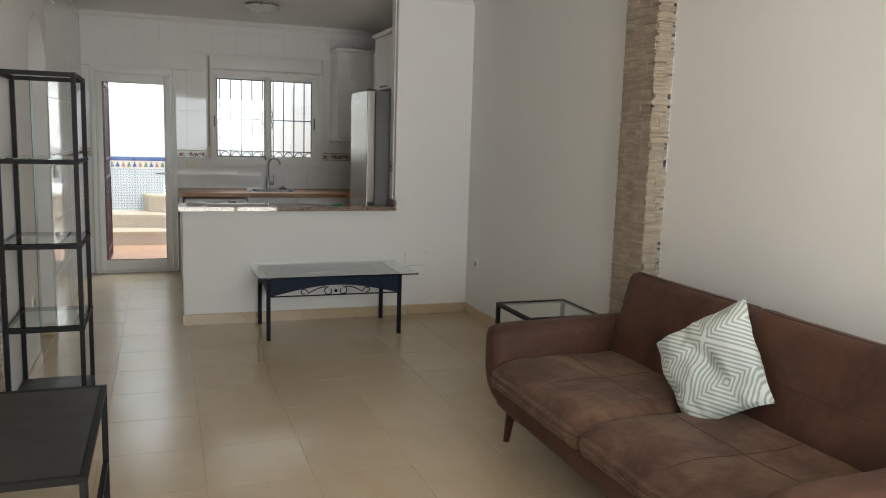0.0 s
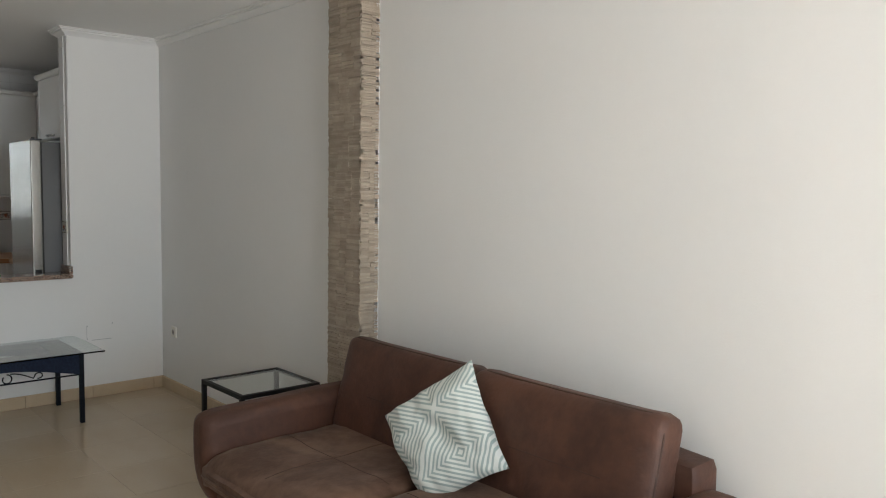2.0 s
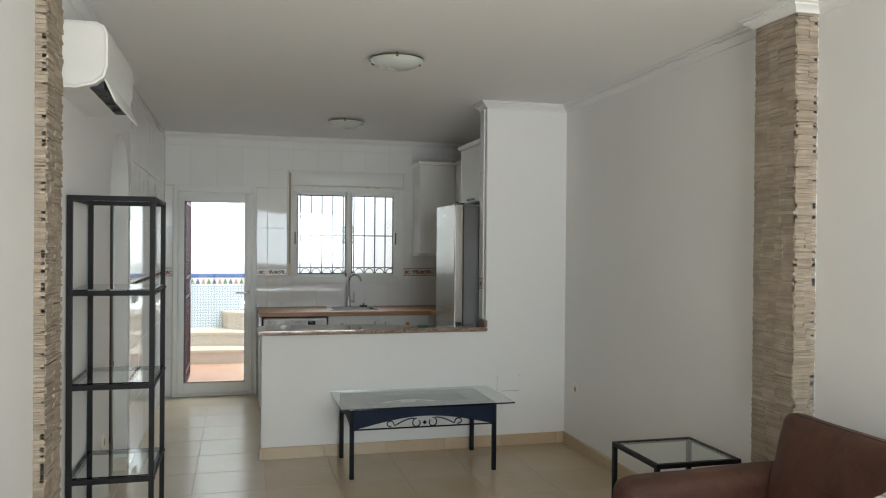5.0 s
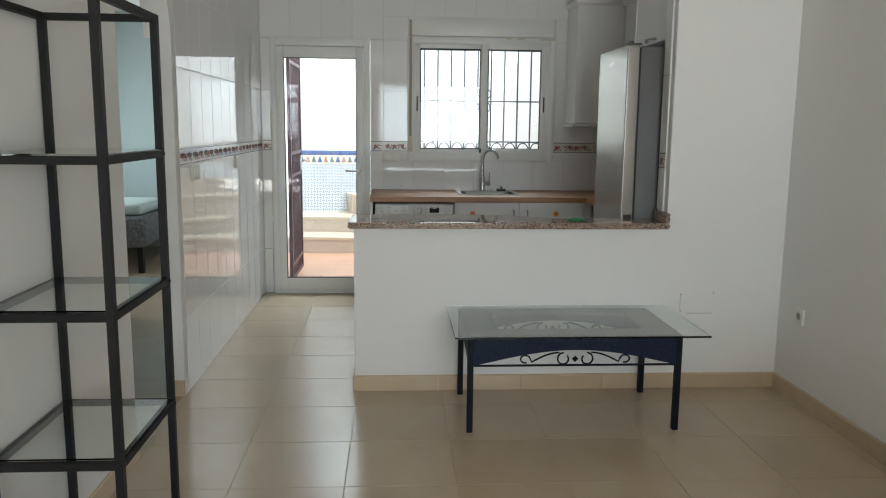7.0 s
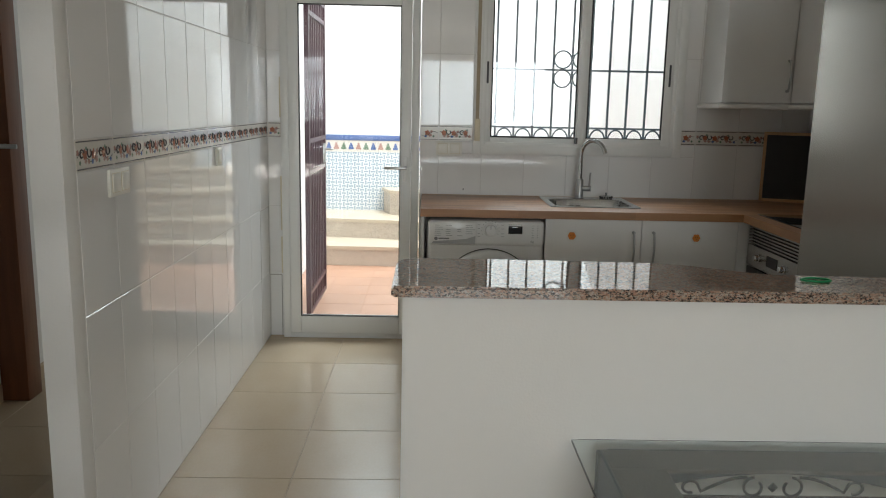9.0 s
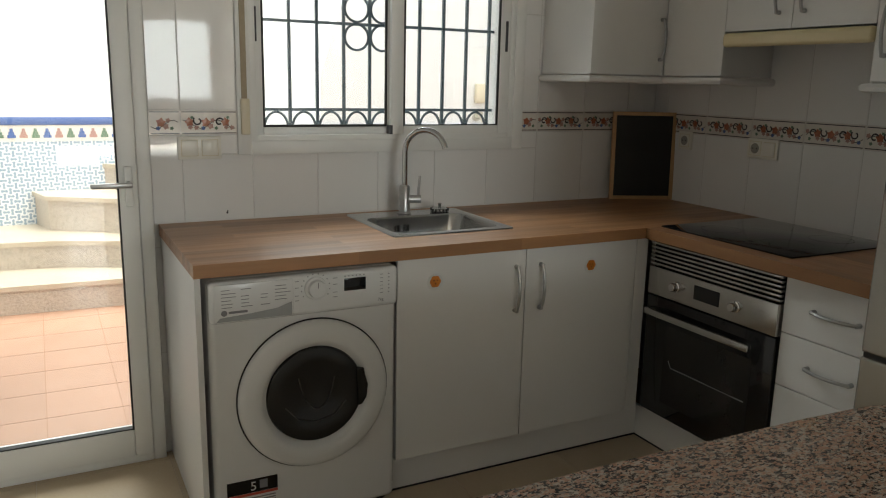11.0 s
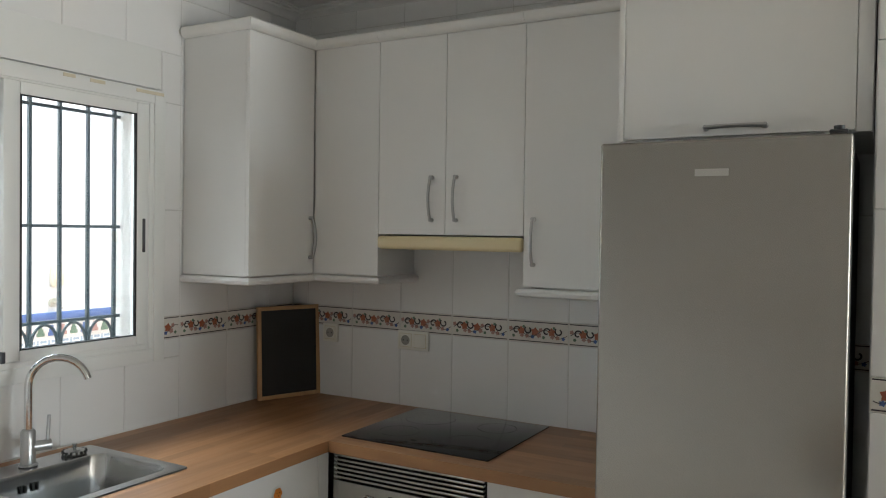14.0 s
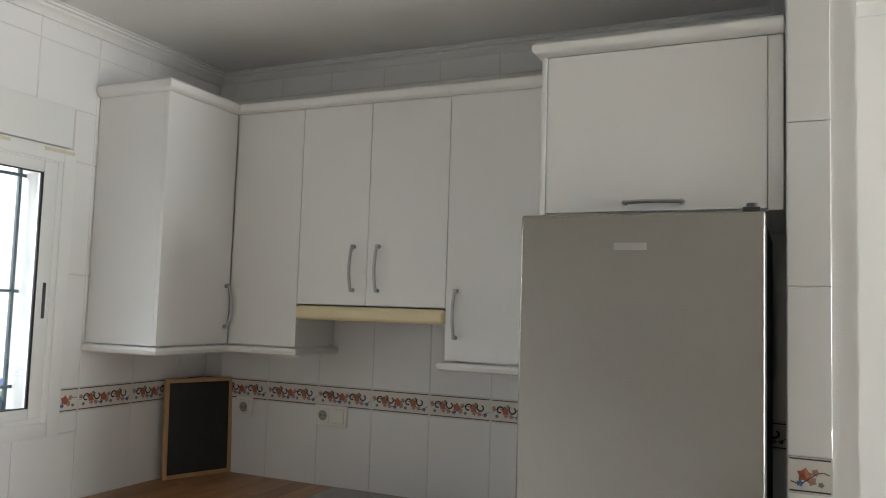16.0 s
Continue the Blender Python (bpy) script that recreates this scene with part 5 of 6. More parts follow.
for y0, y1 in ((SY0 + 0.16, ymid - 0.003), (ymid + 0.003, SY1 - 0.15)):
    bm = bmesh.new()
    soft_block(bm, 1.70, 2.44, y0, y1, 0.342, 0.462, 0.042, cuts=18, puff=0.014, amp=0.009, seed=y0 * 7, sag=0.018)
    for v in bm.verts:      # crowned top that falls away to a pinched front edge
        f = min(1.0, max(0.0, (1.90 - v.co.x) / 0.20))
        e = max(0.0, 1 - min(v.co.y - y0, y1 - v.co.y) / 0.13)
        if v.co.z > 0.36:
            v.co.z -= 0.034 * f ** 2.2 + 0.014 * e * e - 0.006
        if v.co.z < 0.40:
            v.co.x -= 0.018 * f
    tree = BVHTree.FromBMesh(bm)
    seat = part("seat_cushion", bm, M_seat, sofa, "faded brown leather seat cushion")
    bm = bmesh.new()
    tube(bm, [(1.72, y0 + 0.006, 0.376), (1.688, y0 + 0.03, 0.372), (1.678, y0 + 0.08, 0.37), (1.676, (y0 + y1) / 2, 0.367), (1.678, y1 - 0.08, 0.37), (1.688, y1 - 0.03, 0.372), (1.72, y1 - 0.006, 0.376)], 0.007, 8)
    part("piping", bm, M_seat, seat)
    bm = bmesh.new()
    yc = (y0 + y1) / 2
    # seams stitched along the crown, laid on the leather
    def on_leather(x, y):
        hit = tree.ray_cast(Vector((x, y, 0.6)), Vector((0, 0, -1)))[0]
        return (x, y, (hit.z if hit else 0.462) + 0.0002)
    tube(bm, [on_leather(1.76 + 0.6 * k / 16, yc) for k in range(17)], 0.0017, 6)
    tube(bm, [on_leather(2.07, y0 + 0.05 + (y1 - y0 - 0.1) * k / 18) for k in range(19)], 0.0017, 6)
    part("cross_seam", bm, M_thread, seat)
lean = pose(2.40, 0, 0.40, 0, 14, 0)
for y0, y1 in ((SY0 + 0.21, ymid - 0.003), (ymid + 0.003, SY1 - 0.135)):
    bm = bmesh.new()
    soft_block(bm, -0.085, 0.085, y0, y1, 0.0, 0.462, 0.058, cuts=16, puff=0.018, amp=0.008, seed=y0 * 3 + 5, m=lean)
    for v in bm.verts:      # corners drawn up to points
        s = abs(v.co.y - (y0 + y1) / 2) / ((y1 - y0) / 2)
        if v.co.z > 0.7:
            v.co.z += 0.012 * s ** 8
    back = part("back_cushion", bm, M_leather, sofa, "brown leather back cushion")
    bm = bmesh.new()
    tube(bm, [lean @ Vector((-0.052, y, z)) for y, z in ((y0 + 0.012, 0.08), (y0 + 0.008, 0.39), (y0 + 0.018, 0.434), (y0 + 0.06, 0.455), ((y0 + y1) / 2, 0.452), (y1 - 0.06, 0.455), (y1 - 0.018, 0.434), (y1 - 0.008, 0.39), (y1 - 0.012, 0.08))], 0.0055, 8)
    part("piping", bm, M_thread, back)
    bm = bmesh.new()
    tube(bm, [lean @ Vector((-0.099 + 0.012 * abs(s) ** 3, (y0 + y1) / 2 + s * (y1 - y0) / 2 * 0.93, 0.215)) for s in (-0.62, -0.4, -0.2, 0, 0.2, 0.4)], 0.0016, 5)
    part("stitch_line", bm, M_thread, back)
bm = bmesh.new()
soft_block(bm, 2.50, 2.67, SY0 + 0.14, SY1 - 0.12, 0.2, 0.712, 0.045, cuts=10, amp=0.004)
part("back_frame", bm, M_leather, sofa)
for x, dx in ((1.85, -0.02), (2.55, 0.015)):
    for y, dy in ((SY0 + 0.10, -0.015), (SY1 - 0.085, 0.015)):
        bm = bmesh.new()
        cyl(bm, (x, y, 0.20), (x + dx, y + dy, 0.0), 0.028, 0.016, 16)
        part("leg", bm, M_legwood, sofa, "tapered dark wooden leg")

# scatter cushion
cush = thing("scatter_cushion", "pale green and white maze-striped cushion on the sofa", "cushion")
bm = bmesh.new()
N, H = 34, 0.213
grid = {}
for side_ in (1, -1):
    for i in range(N + 1):
        for j in range(N + 1):
            u, v = 2 * i / N - 1, 2 * j / N - 1
            if side_ < 0 and (i in (0, N) or j in (0, N)):
                grid[(side_, i, j)] = grid[(1, i, j)]
                continue
            pinch = 1 - 0.07 * (1 - u * u) * abs(v) ** 3 - 0.0
            pinch2 = 1 - 0.07 * (1 - v * v) * abs(u) ** 3
            t = (max(0, (1 - u * u)) * max(0, (1 - v * v))) ** 0.42 * 0.075
            crease = 0.042 * math.exp(-((u * 0.8 + v * 0.5 - 0.05) / 0.16) ** 2) * (1 - abs(u * 0.5 - v * 0.8))
            wob = 0.018 * noise.noise(Vector((u * 2.6, v * 2.6, side_))) + 0.008 * noise.noise(Vector((u * 6, v * 6, side_)))
            tuck = 1 - 0.13 * max(0, -u - v - 0.9)
            z = side_ * (t + (wob if t > 0.01 else 0)) - (crease if side_ > 0 else 0)
            wl, wb = ((1 - u) * (1 + v) / 4) ** 2, ((1 - u) * (1 - v) / 4) ** 2
            grid[(side_, i, j)] = bm.verts.new((u * H * pinch2 * tuck + 0.004 * wl + 0.05 * wb, v * H * pinch * tuck - 0.045 * wl - 0.05 * wb, z))
    for i in range(N):
        for j in range(N):
            bm.faces.new([grid[(side_, *k)] for k in ((i, j), (i + 1, j), (i + 1, j + 1), (i, j + 1))])
cm = part("cover", bm, M_cloth, cush)
cush.matrix_world = pose(2.235, 2.625, 0.642, 0, 0, 30) @ Matrix(((0, 0, -1), (-1, 0, 0), (0, 1, 0))).to_4x4() @ pose(0, 0, 0, -24, 0, 30)

# glass side table
def slim_table(name, label, x0, x1, y0, y1, h, top_mat, top_label, t=0.022, low=None, inset=0.003):
    tb = thing(name, label, "side table")
    bm = bmesh.new()
    for x in (x0, x1 - t):
        box(bm, x, x + t, y0 + t, y1 - t, h - t, h, 0.001, 1)
    for y in (y0, y1 - t):
        box(bm, x0, x1, y, y + t, h - t, h, 0.001, 1)
    part("top_frame", bm, M_black, tb)
    for x in (x0, x1 - t):
        for y in (y0, y1 - t):
            bm = bmesh.new()
            box(bm, x, x + t, y, y + t, 0.0, h - t)
            part("leg", bm, M_black, tb)
    for x in (x0, x1 - t):
        z = low or 0.0
        bm = bmesh.new()
        box(bm, x + 0.002, x + t - 0.002, y0 + t, y1 - t, z, z + t)
        part("runner", bm, M_black, tb)
    bm = bmesh.new()
    box(bm, x0 + t + 0.001, x1 - t - 0.001, y0 + t + 0.001, y1 - t - 0.001, h - 0.010, h - inset)
    part("tabletop", bm, top_mat, tb, top_label).visible_shadow = top_mat != M_gglass
    return tb


slim_table("glass_side_table", "black metal side table with a clear glass top", 2.137, 2.600, 4.02, 4.475, 0.512, M_gglass, "clear glass top")
slim_table("black_side_table", "low black metal table with a black board top", -0.455, 0.015, 2.54, 3.41, 0.50, M_blacktop, "matt black board top", low=0.18, inset=0.001)

# open shelf unit
shelf = thing("shelf_unit", "tall black metal shelf unit with glass shelves, empty", "shelf")
sx0, sx1, sy0, sy1, sh, t = -0.505, -0.145, 4.372, 4.886, 1.75, 0.022
for x in (sx0, sx1 - t):
    for y in (sy0, sy1 - t):
        bm = bmesh.new()
        box(bm, x, x + t, y, y + t, 0.0, sh)
        part("post", bm, M_black, shelf)
levels = (0.085, 0.487, 0.90, 1.312, 1.728)
for z in levels:
    bm = bmesh.new()
    for x in (sx0, sx1 - t):
        box(bm, x + 0.001, x + t - 0.001, sy0 + t, sy1 - t, z, z + t)
    for y in (sy0, sy1 - t):
        box(bm, sx0 + t, sx1 - t, y + 0.001, y + t - 0.001, z, z + t)
    part("shelf_frame", bm, M_black, shelf)
    if z < 1.7:
        bm = bmesh.new()
        box(bm, sx0 + 0.006, sx1 - 0.006, sy0 + t + 0.001, sy1 - t - 0.001, z + t, z + t + 0.005)
        part("shelf", bm, M_blacktop if z < 0.1 else M_gglass, shelf, "black board shelf" if z < 0.1 else "clear glass shelf")
for x in (sx1,):
    for y in (sy0 + 0.011, sy1 - 0.011):
        for z in levels[1:4]:
            bm = bmesh.new()
            lathe(bm, [(0.006, 0), (0.005, 0.004), (0, 0.005)], pose(x, y, z + 0.011, 0, 90, 0), 10)
            part("screw", bm, M_black, shelf)

# coffee table of navy rattan and iron with a glass top
ct = thing("coffee_table", "navy rattan and iron coffee table with a glass top", "coffee table")
bx0, bx1, by0, by1 = 0.925, 1.935, 5.79, 6.345
LT = 0.028
for x in (bx0, bx1 - LT):
    for y in (by0, by1 - LT):
        bm = bmesh.new()
        box(bm, x, x + LT, y, y + LT, 0.0, 0.455, 0.002, 1)
        part("leg", bm, M_navymetal, ct)
def apron(y):
    bm = bmesh.new()
    poly = [(bx0 + LT, 0.458), (bx0 + LT, 0.325)]
    L = bx1 - bx0 - 2 * LT
    for i in range(0, 17):
        s = i / 16
        poly.append((bx0 + LT + 0.05 + (L - 0.1) * s, 0.335 + 0.062 * math.sin(math.pi * s)))
    poly += [(bx1 - LT, 0.325), (bx1 - LT, 0.458)]
    prism(bm, poly, y, y + 0.018, 'y')
    part("apron", bm, M_navy, ct, "woven navy rattan apron")
    bm = bmesh.new()
    yc = y + 0.009
    tube(bm, [(bx0 + LT, yc, 0.322), (bx1 - LT, yc, 0.322)], 0.0055, 6)
    part("rail", bm, M_navymetal, ct)
    xm = (bx0 + bx1) / 2
    for s in (-1, 1):
        bm = bmesh.new()
        pts = []
        for i in range(26):         # inner curl
            a = math.pi * (0.5 + 1.75 * i / 25)
            r = 0.030 - 0.008 * i / 25
            pts.append((xm + s * (0.055 + r * math.cos(a) * -1), yc, 0.352 + r * math.sin(a)))
        tube(bm, pts, 0.0042, 6)
        part("scroll", bm, M_navymetal, ct)
        bm = bmesh.new()
        pts = [(xm + s * (0.235 + 0.022 * math.cos(math.pi * (0.9 - 1.5 * i / 15))), yc, 0.352 + 0.018 * math.sin(math.pi * (0.9 - 1.5 * i / 15))) for i in range(15, -1, -1)]
        pts += [(xm + s * (0.205 - 0.13 * k / 6), yc, 0.338 + 0.045 * math.sin(math.pi / 2 * k / 6)) for k in range(7)]
        tube(bm, pts, 0.0042, 6)
        part("scroll", bm, M_navymetal, ct)
    bm = bmesh.new()
    lathe(bm, [(0, -0.016), (0.016, 0), (0, 0.016)], pose(xm, yc, 0.352), 4)
    part("diamond", bm, M_navymetal, ct)
apron(by0 + 0.004)
apron(by1 - 0.022)
for x in (bx0 + 0.004, bx1 - 0.022):
    bm = bmesh.new()
    poly = [(by0 + LT, 0.458), (by0 + LT, 0.325)] + [(by0 + LT + 0.03 + (by1 - by0 - 2 * LT - 0.06) * i / 8, 0.335 + 0.04 * math.sin(math.pi * i / 8)) for i in range(9)] + [(by1 - LT, 0.325), (by1 - LT, 0.458)]
    prism(bm, poly, x, x + 0.018, 'x')
    part("apron", bm, M_navy, ct, "woven navy rattan apron")
bm = bmesh.new()
fw = 0.13
rattan = mat("rattan_band", (0.10, 0.075, 0.06), 0.6, dark=(0.04, 0.03, 0.025), scale=40, amount=0.8, bump=0.5, bump_scale=130)
for a in ((bx0 + 0.01, bx1 - 0.01, by0 + 0.01, by0 + fw), (bx0 + 0.01, bx1 - 0.01, by1 - fw, by1 - 0.01), (bx0 + 0.01, bx0 + fw + 0.03, by0 + fw, by1 - fw), (bx1 - fw - 0.03, bx1 - 0.01, by0 + fw, by1 - fw)):
    box(bm, *a, 0.448, 0.460, 0.003, 1)
part("woven_top_band", bm, rattan, ct, "brown woven rattan band under the glass")
bm = bmesh.new()
box(bm, 0.862, 2.056, 5.753, 6.392, 0.4615, 0.471, 0.002, 1)
part("glass_top", bm, M_gglass, ct, "bevelled clear glass top").visible_shadow = False

# air conditioner
ac = thing("air_conditioner", "white wall-mounted air conditioner with its flap open", "air conditioner")
bm = bmesh.new()
prof = [(LX, 2.165), (LX, 2.435), (-0.345, 2.435), (-0.315, 2.42), (-0.302, 2.385), (-0.302, 2.26), (-0.315, 2.215), (-0.35, 2.185), (-0.42, 2.165)]
a = [bm.verts.new((x, 4.09, z)) for x, z in prof]
b = [bm.verts.new((x, 4.86, z)) for x, z in prof]
bm.faces.new(a), bm.faces.new(b[::-1])
for i in range(len(prof)):
    j = (i + 1) % len(prof)
    bm.faces.new((a[j], a[i], b[i], b[j]))
bmesh.ops.recalc_face_normals(bm, faces=bm.faces)
bmesh.ops.bevel(bm, geom=[e for e in bm.edges if abs(e.verts[0].co.y - e.verts[1].co.y) < 1e-5], offset=0.012, segments=3, affect='EDGES', clamp_overlap=True)
part("casing", bm, M_ceramic, ac)
bm = bmesh.new()
box(bm, -0.375, -0.322, 4.14, 4.82, 2.172, 2.205)
part("outlet", bm, M_flap, ac)
bm = bmesh.new()
box(bm, -0.004, 0.006, 4.13, 4.83, -0.10, 0.0, 0.004, 2, m=pose(-0.318, 0, 2.212, 0, -24, 0))
part("flap", bm, M_ceramic, ac)
for y in (4.3, 4.48, 4.66):
    bm = bmesh.new()
    box(bm, -0.368, -0.33, y, y + 0.003, 2.162, 2.185)
    part("vane", bm, M_flap, ac)

# ceiling lights
def ceiling_light(x, y):
    cl = thing("ceiling_light", "round opal glass ceiling light with brass clips, switched off", "ceiling light", "ceiling lights")
    bm = bmesh.new()
    lathe(bm, [(0.118, 0.0), (0.122, -0.004), (0.128, -0.014), (0.124, -0.020), (0.09, -0.021)], None, 40)
    part("base", bm, M_lampbase, cl, "satin nickel collar")
    bm = bmesh.new()
    lathe(bm, [(0.154, -0.018), (0.157, -0.022), (0.152, -0.028), (0.130, -0.046), (0.092, -0.064), (0.046, -0.075), (0, -0.078)], None, 48)
    part("shade", bm, M_opal, cl, "opal glass bowl")
    bm = bmesh.new()
    tube(bm, [(0.156 * math.cos(i * math.pi / 24), 0.156 * math.sin(i * math.pi / 24), -0.019) for i in range(48)], 0.004, 6, closed=True)
    part("trim_ring", bm, M_oldbrass, cl)
    for k in range(3):
        bm = bmesh.new()
        a = radians(20 + 120 * k)
        box(bm, 0.150, 0.166, -0.007, 0.007, -0.034, -0.010, 0.002, m=pose(0, 0, 0, 0, 0, math.degrees(a)))
        part("clip", bm, M_oldbrass, cl)
    cl.matrix_world = pose(x, y, CZ - 0.0005)
    return cl


ceiling_light(1.10, 5.20)
ceiling_light(1.12, 7.62)

# nail marks of a removed plate on the half wall
marks = thing("wall_plate_mark", "faint outline and screw holes of a removed plate", "wall mark")
bm = bmesh.new()
for x, z in ((2.145, 0.435), (2.145, 0.528), (2.325, 0.535)):
    lathe(bm, [(0.0, 0.001), (0.004, 0.001)], pose(x, PY0 - 0.0002, z, 90), 8)
part("screw_hole", bm, M_print, marks)
bm = bmesh.new()
box(bm, 2.175, 2.32, PY0 - 0.001, PY0 - 0.0002, 0.421, 0.4235)
box(bm, 2.141, 2.1425, PY0 - 0.001, PY0 - 0.0002, 0.44, 0.525)
part("scratch", bm, M_print, marks)

# terrace door behind the walker
td = tagged(thing("door_3", "wide white terrace door behind the walker", "door"), kind="structure")
bm = bmesh.new()
rect_frame(bm, 0.2, 2.62, 0.0, 2.3, NY - 0.12, NY - 0.06, 0.06)
box(bm, 1.38, 1.44, NY - 0.12, NY - 0.06, 0.06, 2.24)
part("door_frame", bm, M_pvc, td)

# ---- tiles, last ----
def rect_minus(r, holes):
    out = [r]
    for hx0, hx1, hz0, hz1 in holes:
        nxt = []
        for x0, x1, z0, z1 in out:
            if hx1 <= x0 or hx0 >= x1 or hz1 <= z0 or hz0 >= z1:
                nxt.append((x0, x1, z0, z1))
                continue
            if hz0 > z0:
                nxt.append((x0, x1, z0, hz0))
            if hz1 < z1:
                nxt.append((x0, x1, hz1, z1))
            a, b = max(z0, hz0), min(z1, hz1)
            if hx0 > x0:
                nxt.append((x0, hx0, a, b))
            if hx1 < x1:
                nxt.append((hx1, x1, a, b))
        out = [q for q in nxt if q[1] - q[0] > 0.012 and q[3] - q[2] > 0.012]
    return out


tile_cache = {}
def tile_mesh(w, h, depth, name, mt, j=0.0012):
    key = (round(w, 3), round(h, 3), name)
    if key not in tile_cache:
        bm = bmesh.new()
        b = 0.0015
        w2, h2 = w / 2 - j, h / 2 - j
        back = [bm.verts.new((sx * w2, 0, sz * h2)) for sx, sz in ((-1, -1), (1, -1), (1, 1), (-1, 1))]
        mid = [bm.verts.new((sx * w2, -depth + b, sz * h2)) for sx, sz in ((-1, -1), (1, -1), (1, 1), (-1, 1))]
        frt = [bm.verts.new((sx * (w2 - b), -depth, sz * (h2 - b))) for sx, sz in ((-1, -1), (1, -1), (1, 1), (-1, 1))]
        for p, q in ((back, mid), (mid, frt)):
            for i in range(4):
                k = (i + 1) % 4
                bm.faces.new((p[i], p[k], q[k], q[i]))
        bm.faces.new(frt)
        tile_cache[key] = mesh_of(name, bm, mt, False)
    return tile_cache[key]


def vine_leaf(bm, x, z, r, turn, mi):
    """A lobed leaf, a hair proud of the glaze."""
    rim = []
    for k in range(10):
        q = r * (1.2 if k % 2 == 0 else 0.78)
        a = radians(turn + 36 * k)
        rim.append(bm.verts.new((x + q * math.cos(a), -0.0084, z + q * math.sin(a))))
    mid = bm.verts.new((x, -0.0096, z))
    for k in range(10):
        bm.faces.new((rim[k], rim[(k + 1) % 10], mid)).material_index = mi


def flower_border(w):
    """A listello tile: thin dark lines, vine curls, leaves and fruit on ivory."""
    key = ("border", round(w, 3))
    if key in tile_cache:
        return tile_cache[key]
    bm = bmesh.new()
    w2 = w / 2 - 0.0015
    box(bm, -w2, w2, -0.008, 0, -0.0425, 0.0425, mi=0)
    for z in (-0.0378, 0.0378):
        box(bm, -w2 + 0.003, w2 - 0.003, -0.0088, -0.007, z - 0.0018, z + 0.0018, mi=1)

    def curl(x, z, r, turn, mi):
        if -w2 + r + 0.004 < x < w2 - r - 0.004:
            tube(bm, [(x + (r - 0.0007 * i) * math.cos(0.42 * i + turn), -0.0084, z + (r - 0.0007 * i) * math.sin(0.42 * i + turn)) for i in range(13)], 0.0028, 4, mi=mi)
    for k in range(-2, 3):
        c = 0.1266 * k
        curl(c - 0.040, 0.006, 0.0165, 2.4, 1)
        curl(c + 0.036, 0.002, 0.0155, 0.4, 1)
        for dx, dz, r, turn, mi in ((-0.012, 0.000, .0155, 10, 2), (0.004, -0.013, .0105, 40, 3), (0.012, 0.008, .0085, 70, 3), (0.057, 0.002, .0150, 25, 2),
                                    (0.060, -0.016, .0085, 60, 3), (-0.022, -0.020, .0075, 5, 5), (-0.046, -0.018, .0085, 30, 3), (0.024, -0.020, .0065, 0, 4), (-0.060, 0.018, .0060, 50, 4)):
            if -w2 + r < c + dx < w2 - r:
                vine_leaf(bm, c + dx, dz, r, turn, mi)
    n = max(4, int(w / 0.016))
    tube(bm, [(-w2 + 0.006 + (2 * w2 - 0.012) * i / n, -0.0081, -0.006 + 0.015 * math.sin((-w2 + 2 * w2 * i / n) * 49.6)) for i in range(n + 1)], 0.0012, 4, mi=1)
    tile_cache[key] = mesh_of("border_tile", bm, [M_border, M_lines, M_red, M_rose, M_green, M_blue], False)
    return tile_cache[key]


ROWS_Z = (0.0, 0.40, 0.80, 1.204, 1.291, 1.70, 2.11, 2.52, CB + 0.01)
TW = 0.2533
def tile_wall(parent, place, rot, u0, u1, joint, holes, z_min=0.0):
    """Tiles on a wall plane; place(u, z) gives the point on the wall."""
    k = math.floor((u0 - joint) / TW)
    while joint + k * TW < u1:
        a, b = max(u0, joint + k * TW), min(u1, joint + (k + 1) * TW)
        k += 1
        if b - a < 0.012:
            continue
        for z0, z1 in zip(ROWS_Z, ROWS_Z[1:]):
            if z1 <= z_min:
                continue
            for x0, x1, c0, c1 in rect_minus((a, b, max(z0, z_min), z1), holes):
                p = place((x0 + x1) / 2, (c0 + c1) / 2)
                if z0 == 1.204:
                    if c1 - c0 < 0.08:
                        continue
                    piece("border_tile", flower_border(x1 - x0), parent, p, (0, 0, rot))
                else:
                    piece("wall_tile", tile_mesh(x1 - x0, c1 - c0, 0.008, "wall_tile", M_tile), parent, p,
                          (rnd.uniform(-0.002, 0.002), 0, rot + rnd.uniform(-0.002, 0.002)))


tile_wall(wall_back, lambda u, z: (u, BY + 0.008, z), 0, LX + 0.002, RX - 0.002, 0.4935, [(DX0, DX1, -0.1, DZ), (0.694, 1.922, 1.132, 2.30)])
bm = bmesh.new()
box(bm, RX - 0.0165, RX + 0.002, PY1, BY + 0.002, 0.0, CB + 0.01)
rback = part("tile_bed", bm, M_tgrout, wall_right)
tile_wall(wall_right, lambda u, z: (RX - 0.010, u, z), -math.pi / 2, PY1 + 0.002, BY - 0.002, 8.332, [], 0.8)
bm = bmesh.new()
box(bm, LX - 0.0095, LX - 0.0015, 6.42, BY + 0.008, 0.0, CZ)
part("tile_bed", bm, M_tgrout, wall_kitchen_left)
tile_wall(wall_kitchen_left, lambda u, z: (LX - 0.008, u, z), math.pi / 2, 6.42, BY - 0.002, 6.673, [])
bm = bmesh.new()
box(bm, LX - 0.01, LX - 0.001, 6.345, 6.42, 0.0, CZ, 0.003)
part("plaster_edge", bm, M_wall, wall_kitchen_left)
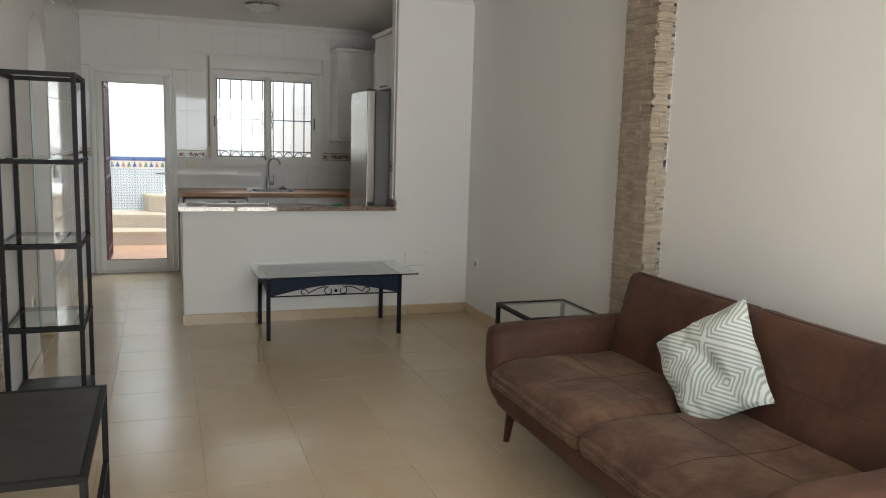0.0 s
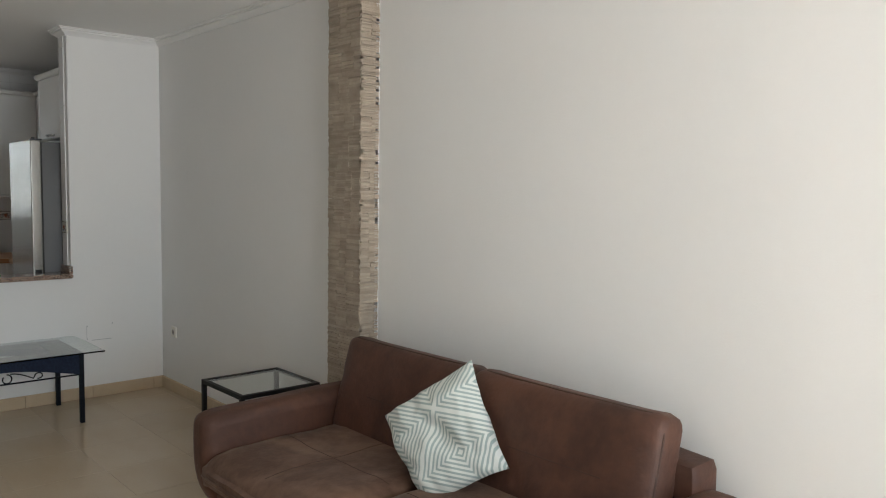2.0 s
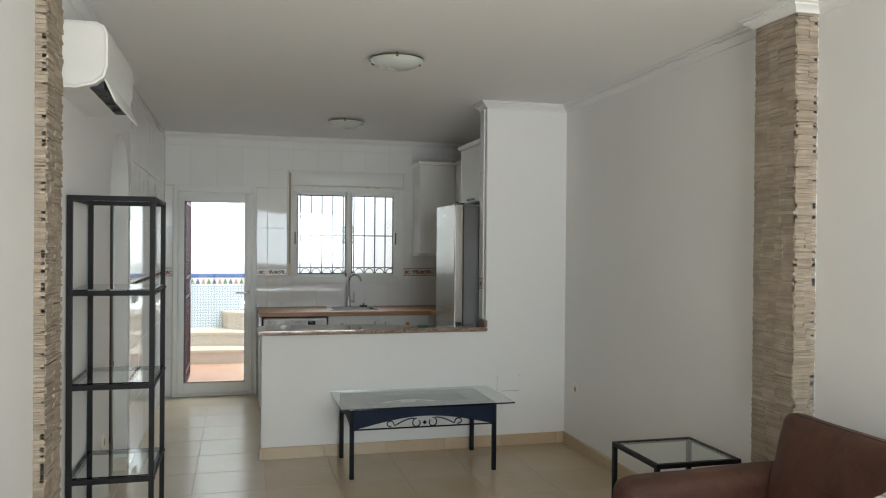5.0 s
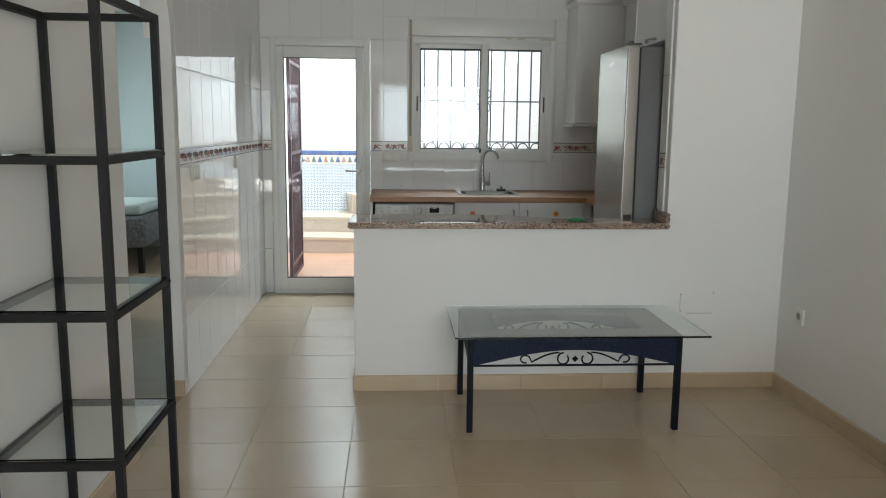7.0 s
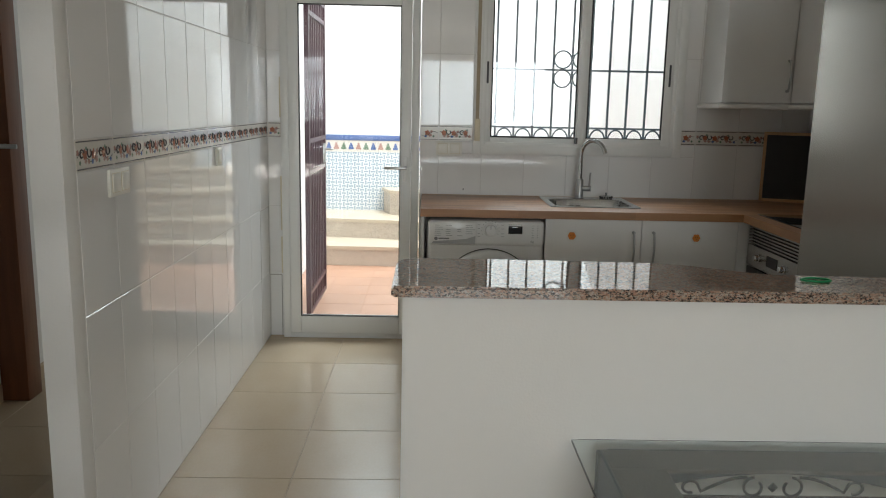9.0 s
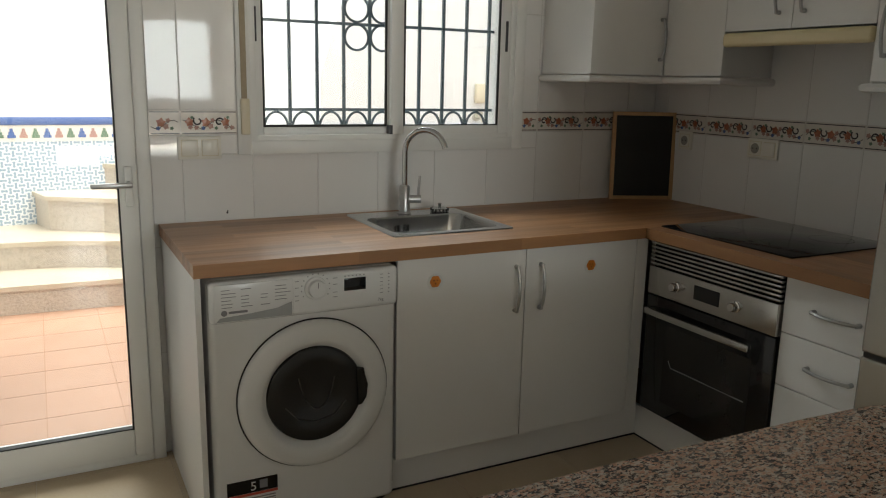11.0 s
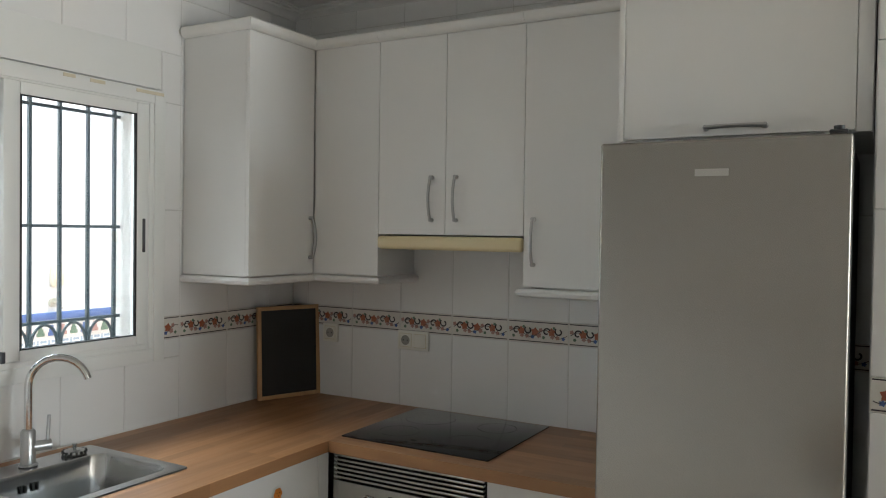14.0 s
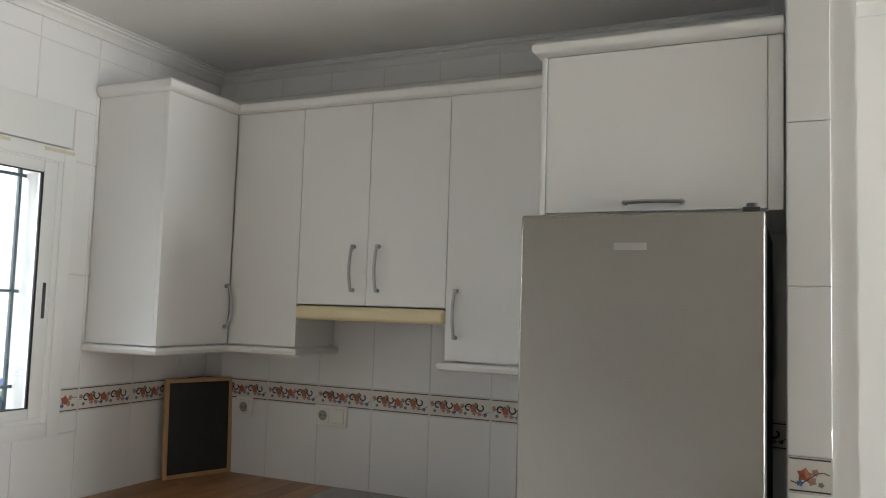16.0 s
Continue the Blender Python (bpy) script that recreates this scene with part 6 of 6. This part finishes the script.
# dark open joints round the boxed-in pipe beside the door
bm = bmesh.new()
for a in ((8.688, 8.692, 0.0, 0.797), (8.692, 8.915, 0.793, 0.797), (8.911, 8.915, 0.385, 0.793)):
    box(bm, LX - 0.001, LX + 0.0008, *a)
part("open_joint", bm, M_well, wall_kitchen_left)
bm = bmesh.new()
box(bm, LX + 0.001, -0.441, BY - 0.0008, BY + 0.001, 0.378, 0.382)
box(bm, -0.441, -0.437, BY - 0.0008, BY + 0.001, 0.0, 0.382)
part("open_joint", bm, M_well, wall_back)
# tiles on the hatch side of the pillar
for z0, z1 in zip(ROWS_Z[2:], ROWS_Z[3:]):
    z0 = max(z0, 0.977)
    if abs(z1 - 1.291) < 1e-6:
        piece("border_tile", flower_border(0.10), wall_pillar, (PX, 6.508, (z0 + z1) / 2), (0, 0, -math.pi / 2))
    else:
        piece("wall_tile", tile_mesh(0.10, z1 - z0, 0.008, "wall_tile", M_tile), wall_pillar, (PX, 6.508, (z0 + z1) / 2), (0, 0, -math.pi / 2))

# floor tiles
def floor_tile(w, d):
    key = (round(w, 3), round(d, 3), "floor")
    if key not in tile_cache:
        bm = bmesh.new()
        j, b = 0.0013, 0.0012
        lo = [bm.verts.new((sx * (w / 2 - j), sy * (d / 2 - j), -0.006)) for sx, sy in ((-1, -1), (1, -1), (1, 1), (-1, 1))]
        hi = [bm.verts.new((sx * (w / 2 - j), sy * (d / 2 - j), -b)) for sx, sy in ((-1, -1), (1, -1), (1, 1), (-1, 1))]
        tp = [bm.verts.new((sx * (w / 2 - j - b), sy * (d / 2 - j - b), 0)) for sx, sy in ((-1, -1), (1, -1), (1, 1), (-1, 1))]
        for p, q in ((lo, hi), (hi, tp)):
            for i in range(4):
                k = (i + 1) % 4
                bm.faces.new((p[i], p[k], q[k], q[i]))
        bm.faces.new(tp)
        tile_cache[key] = mesh_of("floor_tile", bm, M_floor, False)
    return tile_cache[key]


def lay(x_lo, x_hi, y_lo, y_hi, parent):
    i = math.floor((x_lo + 0.06) / 0.45)
    while -0.06 + 0.45 * i < x_hi:
        x0, x1 = max(x_lo, -0.06 + 0.45 * i), min(x_hi, -0.06 + 0.45 * (i + 1))
        i += 1
        j = math.floor((y_lo - 5.71) / 0.45)
        while 5.71 + 0.45 * j < y_hi:
            y0, y1 = max(y_lo, 5.71 + 0.45 * j), min(y_hi, 5.71 + 0.45 * (j + 1))
            j += 1
            if x1 - x0 > 0.01 and y1 - y0 > 0.01:
                piece("floor_tile", floor_tile(x1 - x0, y1 - y0), parent, ((x0 + x1) / 2, (y0 + y1) / 2, 0.0))


lay(LX, RX, NY, BY, floor)
lay(-1.70, LX - 0.01, 4.2, 8.93, floor)
lay(-3.2, -0.82, 8.93, 11.5, floor)
# terracotta tiles of the patio
def terra_tile():
    bm = bmesh.new()
    box(bm, -0.148, 0.148, -0.148, 0.148, -0.012, 0)
    return mesh_of("terracotta_tile", bm, M_terra, False)
tt = terra_tile()
for i in range(16):
    for j in range(7):
        piece("terracotta_tile", tt, patio, (-0.47 + 0.3 * i, 9.35 + 0.3 * j, -0.022))

# tiled skirting
def skirt(name, pts_list):
    base = tagged(thing(name, "cream ceramic tile skirting", "skirting"), kind="structure")
    cache = {}
    for (ax, ay), (bx, by) in pts_list:
        L = math.hypot(bx - ax, by - ay)
        ang = math.atan2(by - ay, bx - ax)
        s = 0.0
        while s < L - 0.004:
            w = min(0.45, L - s)
            if round(w, 3) not in cache:
                bm = bmesh.new()
                prism(bm, [(0.0, 0.0), (0.0, 0.085), (-0.005, 0.085), (-0.010, 0.079), (-0.010, 0.0)], -w / 2 + 0.0012, w / 2 - 0.0012, 'x')
                cache[round(w, 3)] = mesh_of("skirting_tile", bm, M_skirt, False)
            piece("skirting_tile", cache[round(w, 3)], base, (ax + math.cos(ang) * (s + w / 2), ay + math.sin(ang) * (s + w / 2), 0.0005), (0, 0, ang))
            s += w


skirt("baseboard", [((0.374, PY0), (RX, PY0)), ((RX, PY0), (RX, 3.955)), ((RX, 3.66), (RX, NY)), ((LN, NY), (LN, 3.66)), ((LX, 3.92), (LX, 5.57)), ((-1.54, 5.0), (-1.54, 7.79)), ((-1.50, 7.93), (-1.50, 8.25)), ((LX - 0.088, 6.345), (LX - 0.001, 6.345)), ((0.374, PY1), (0.374, 6.402))])
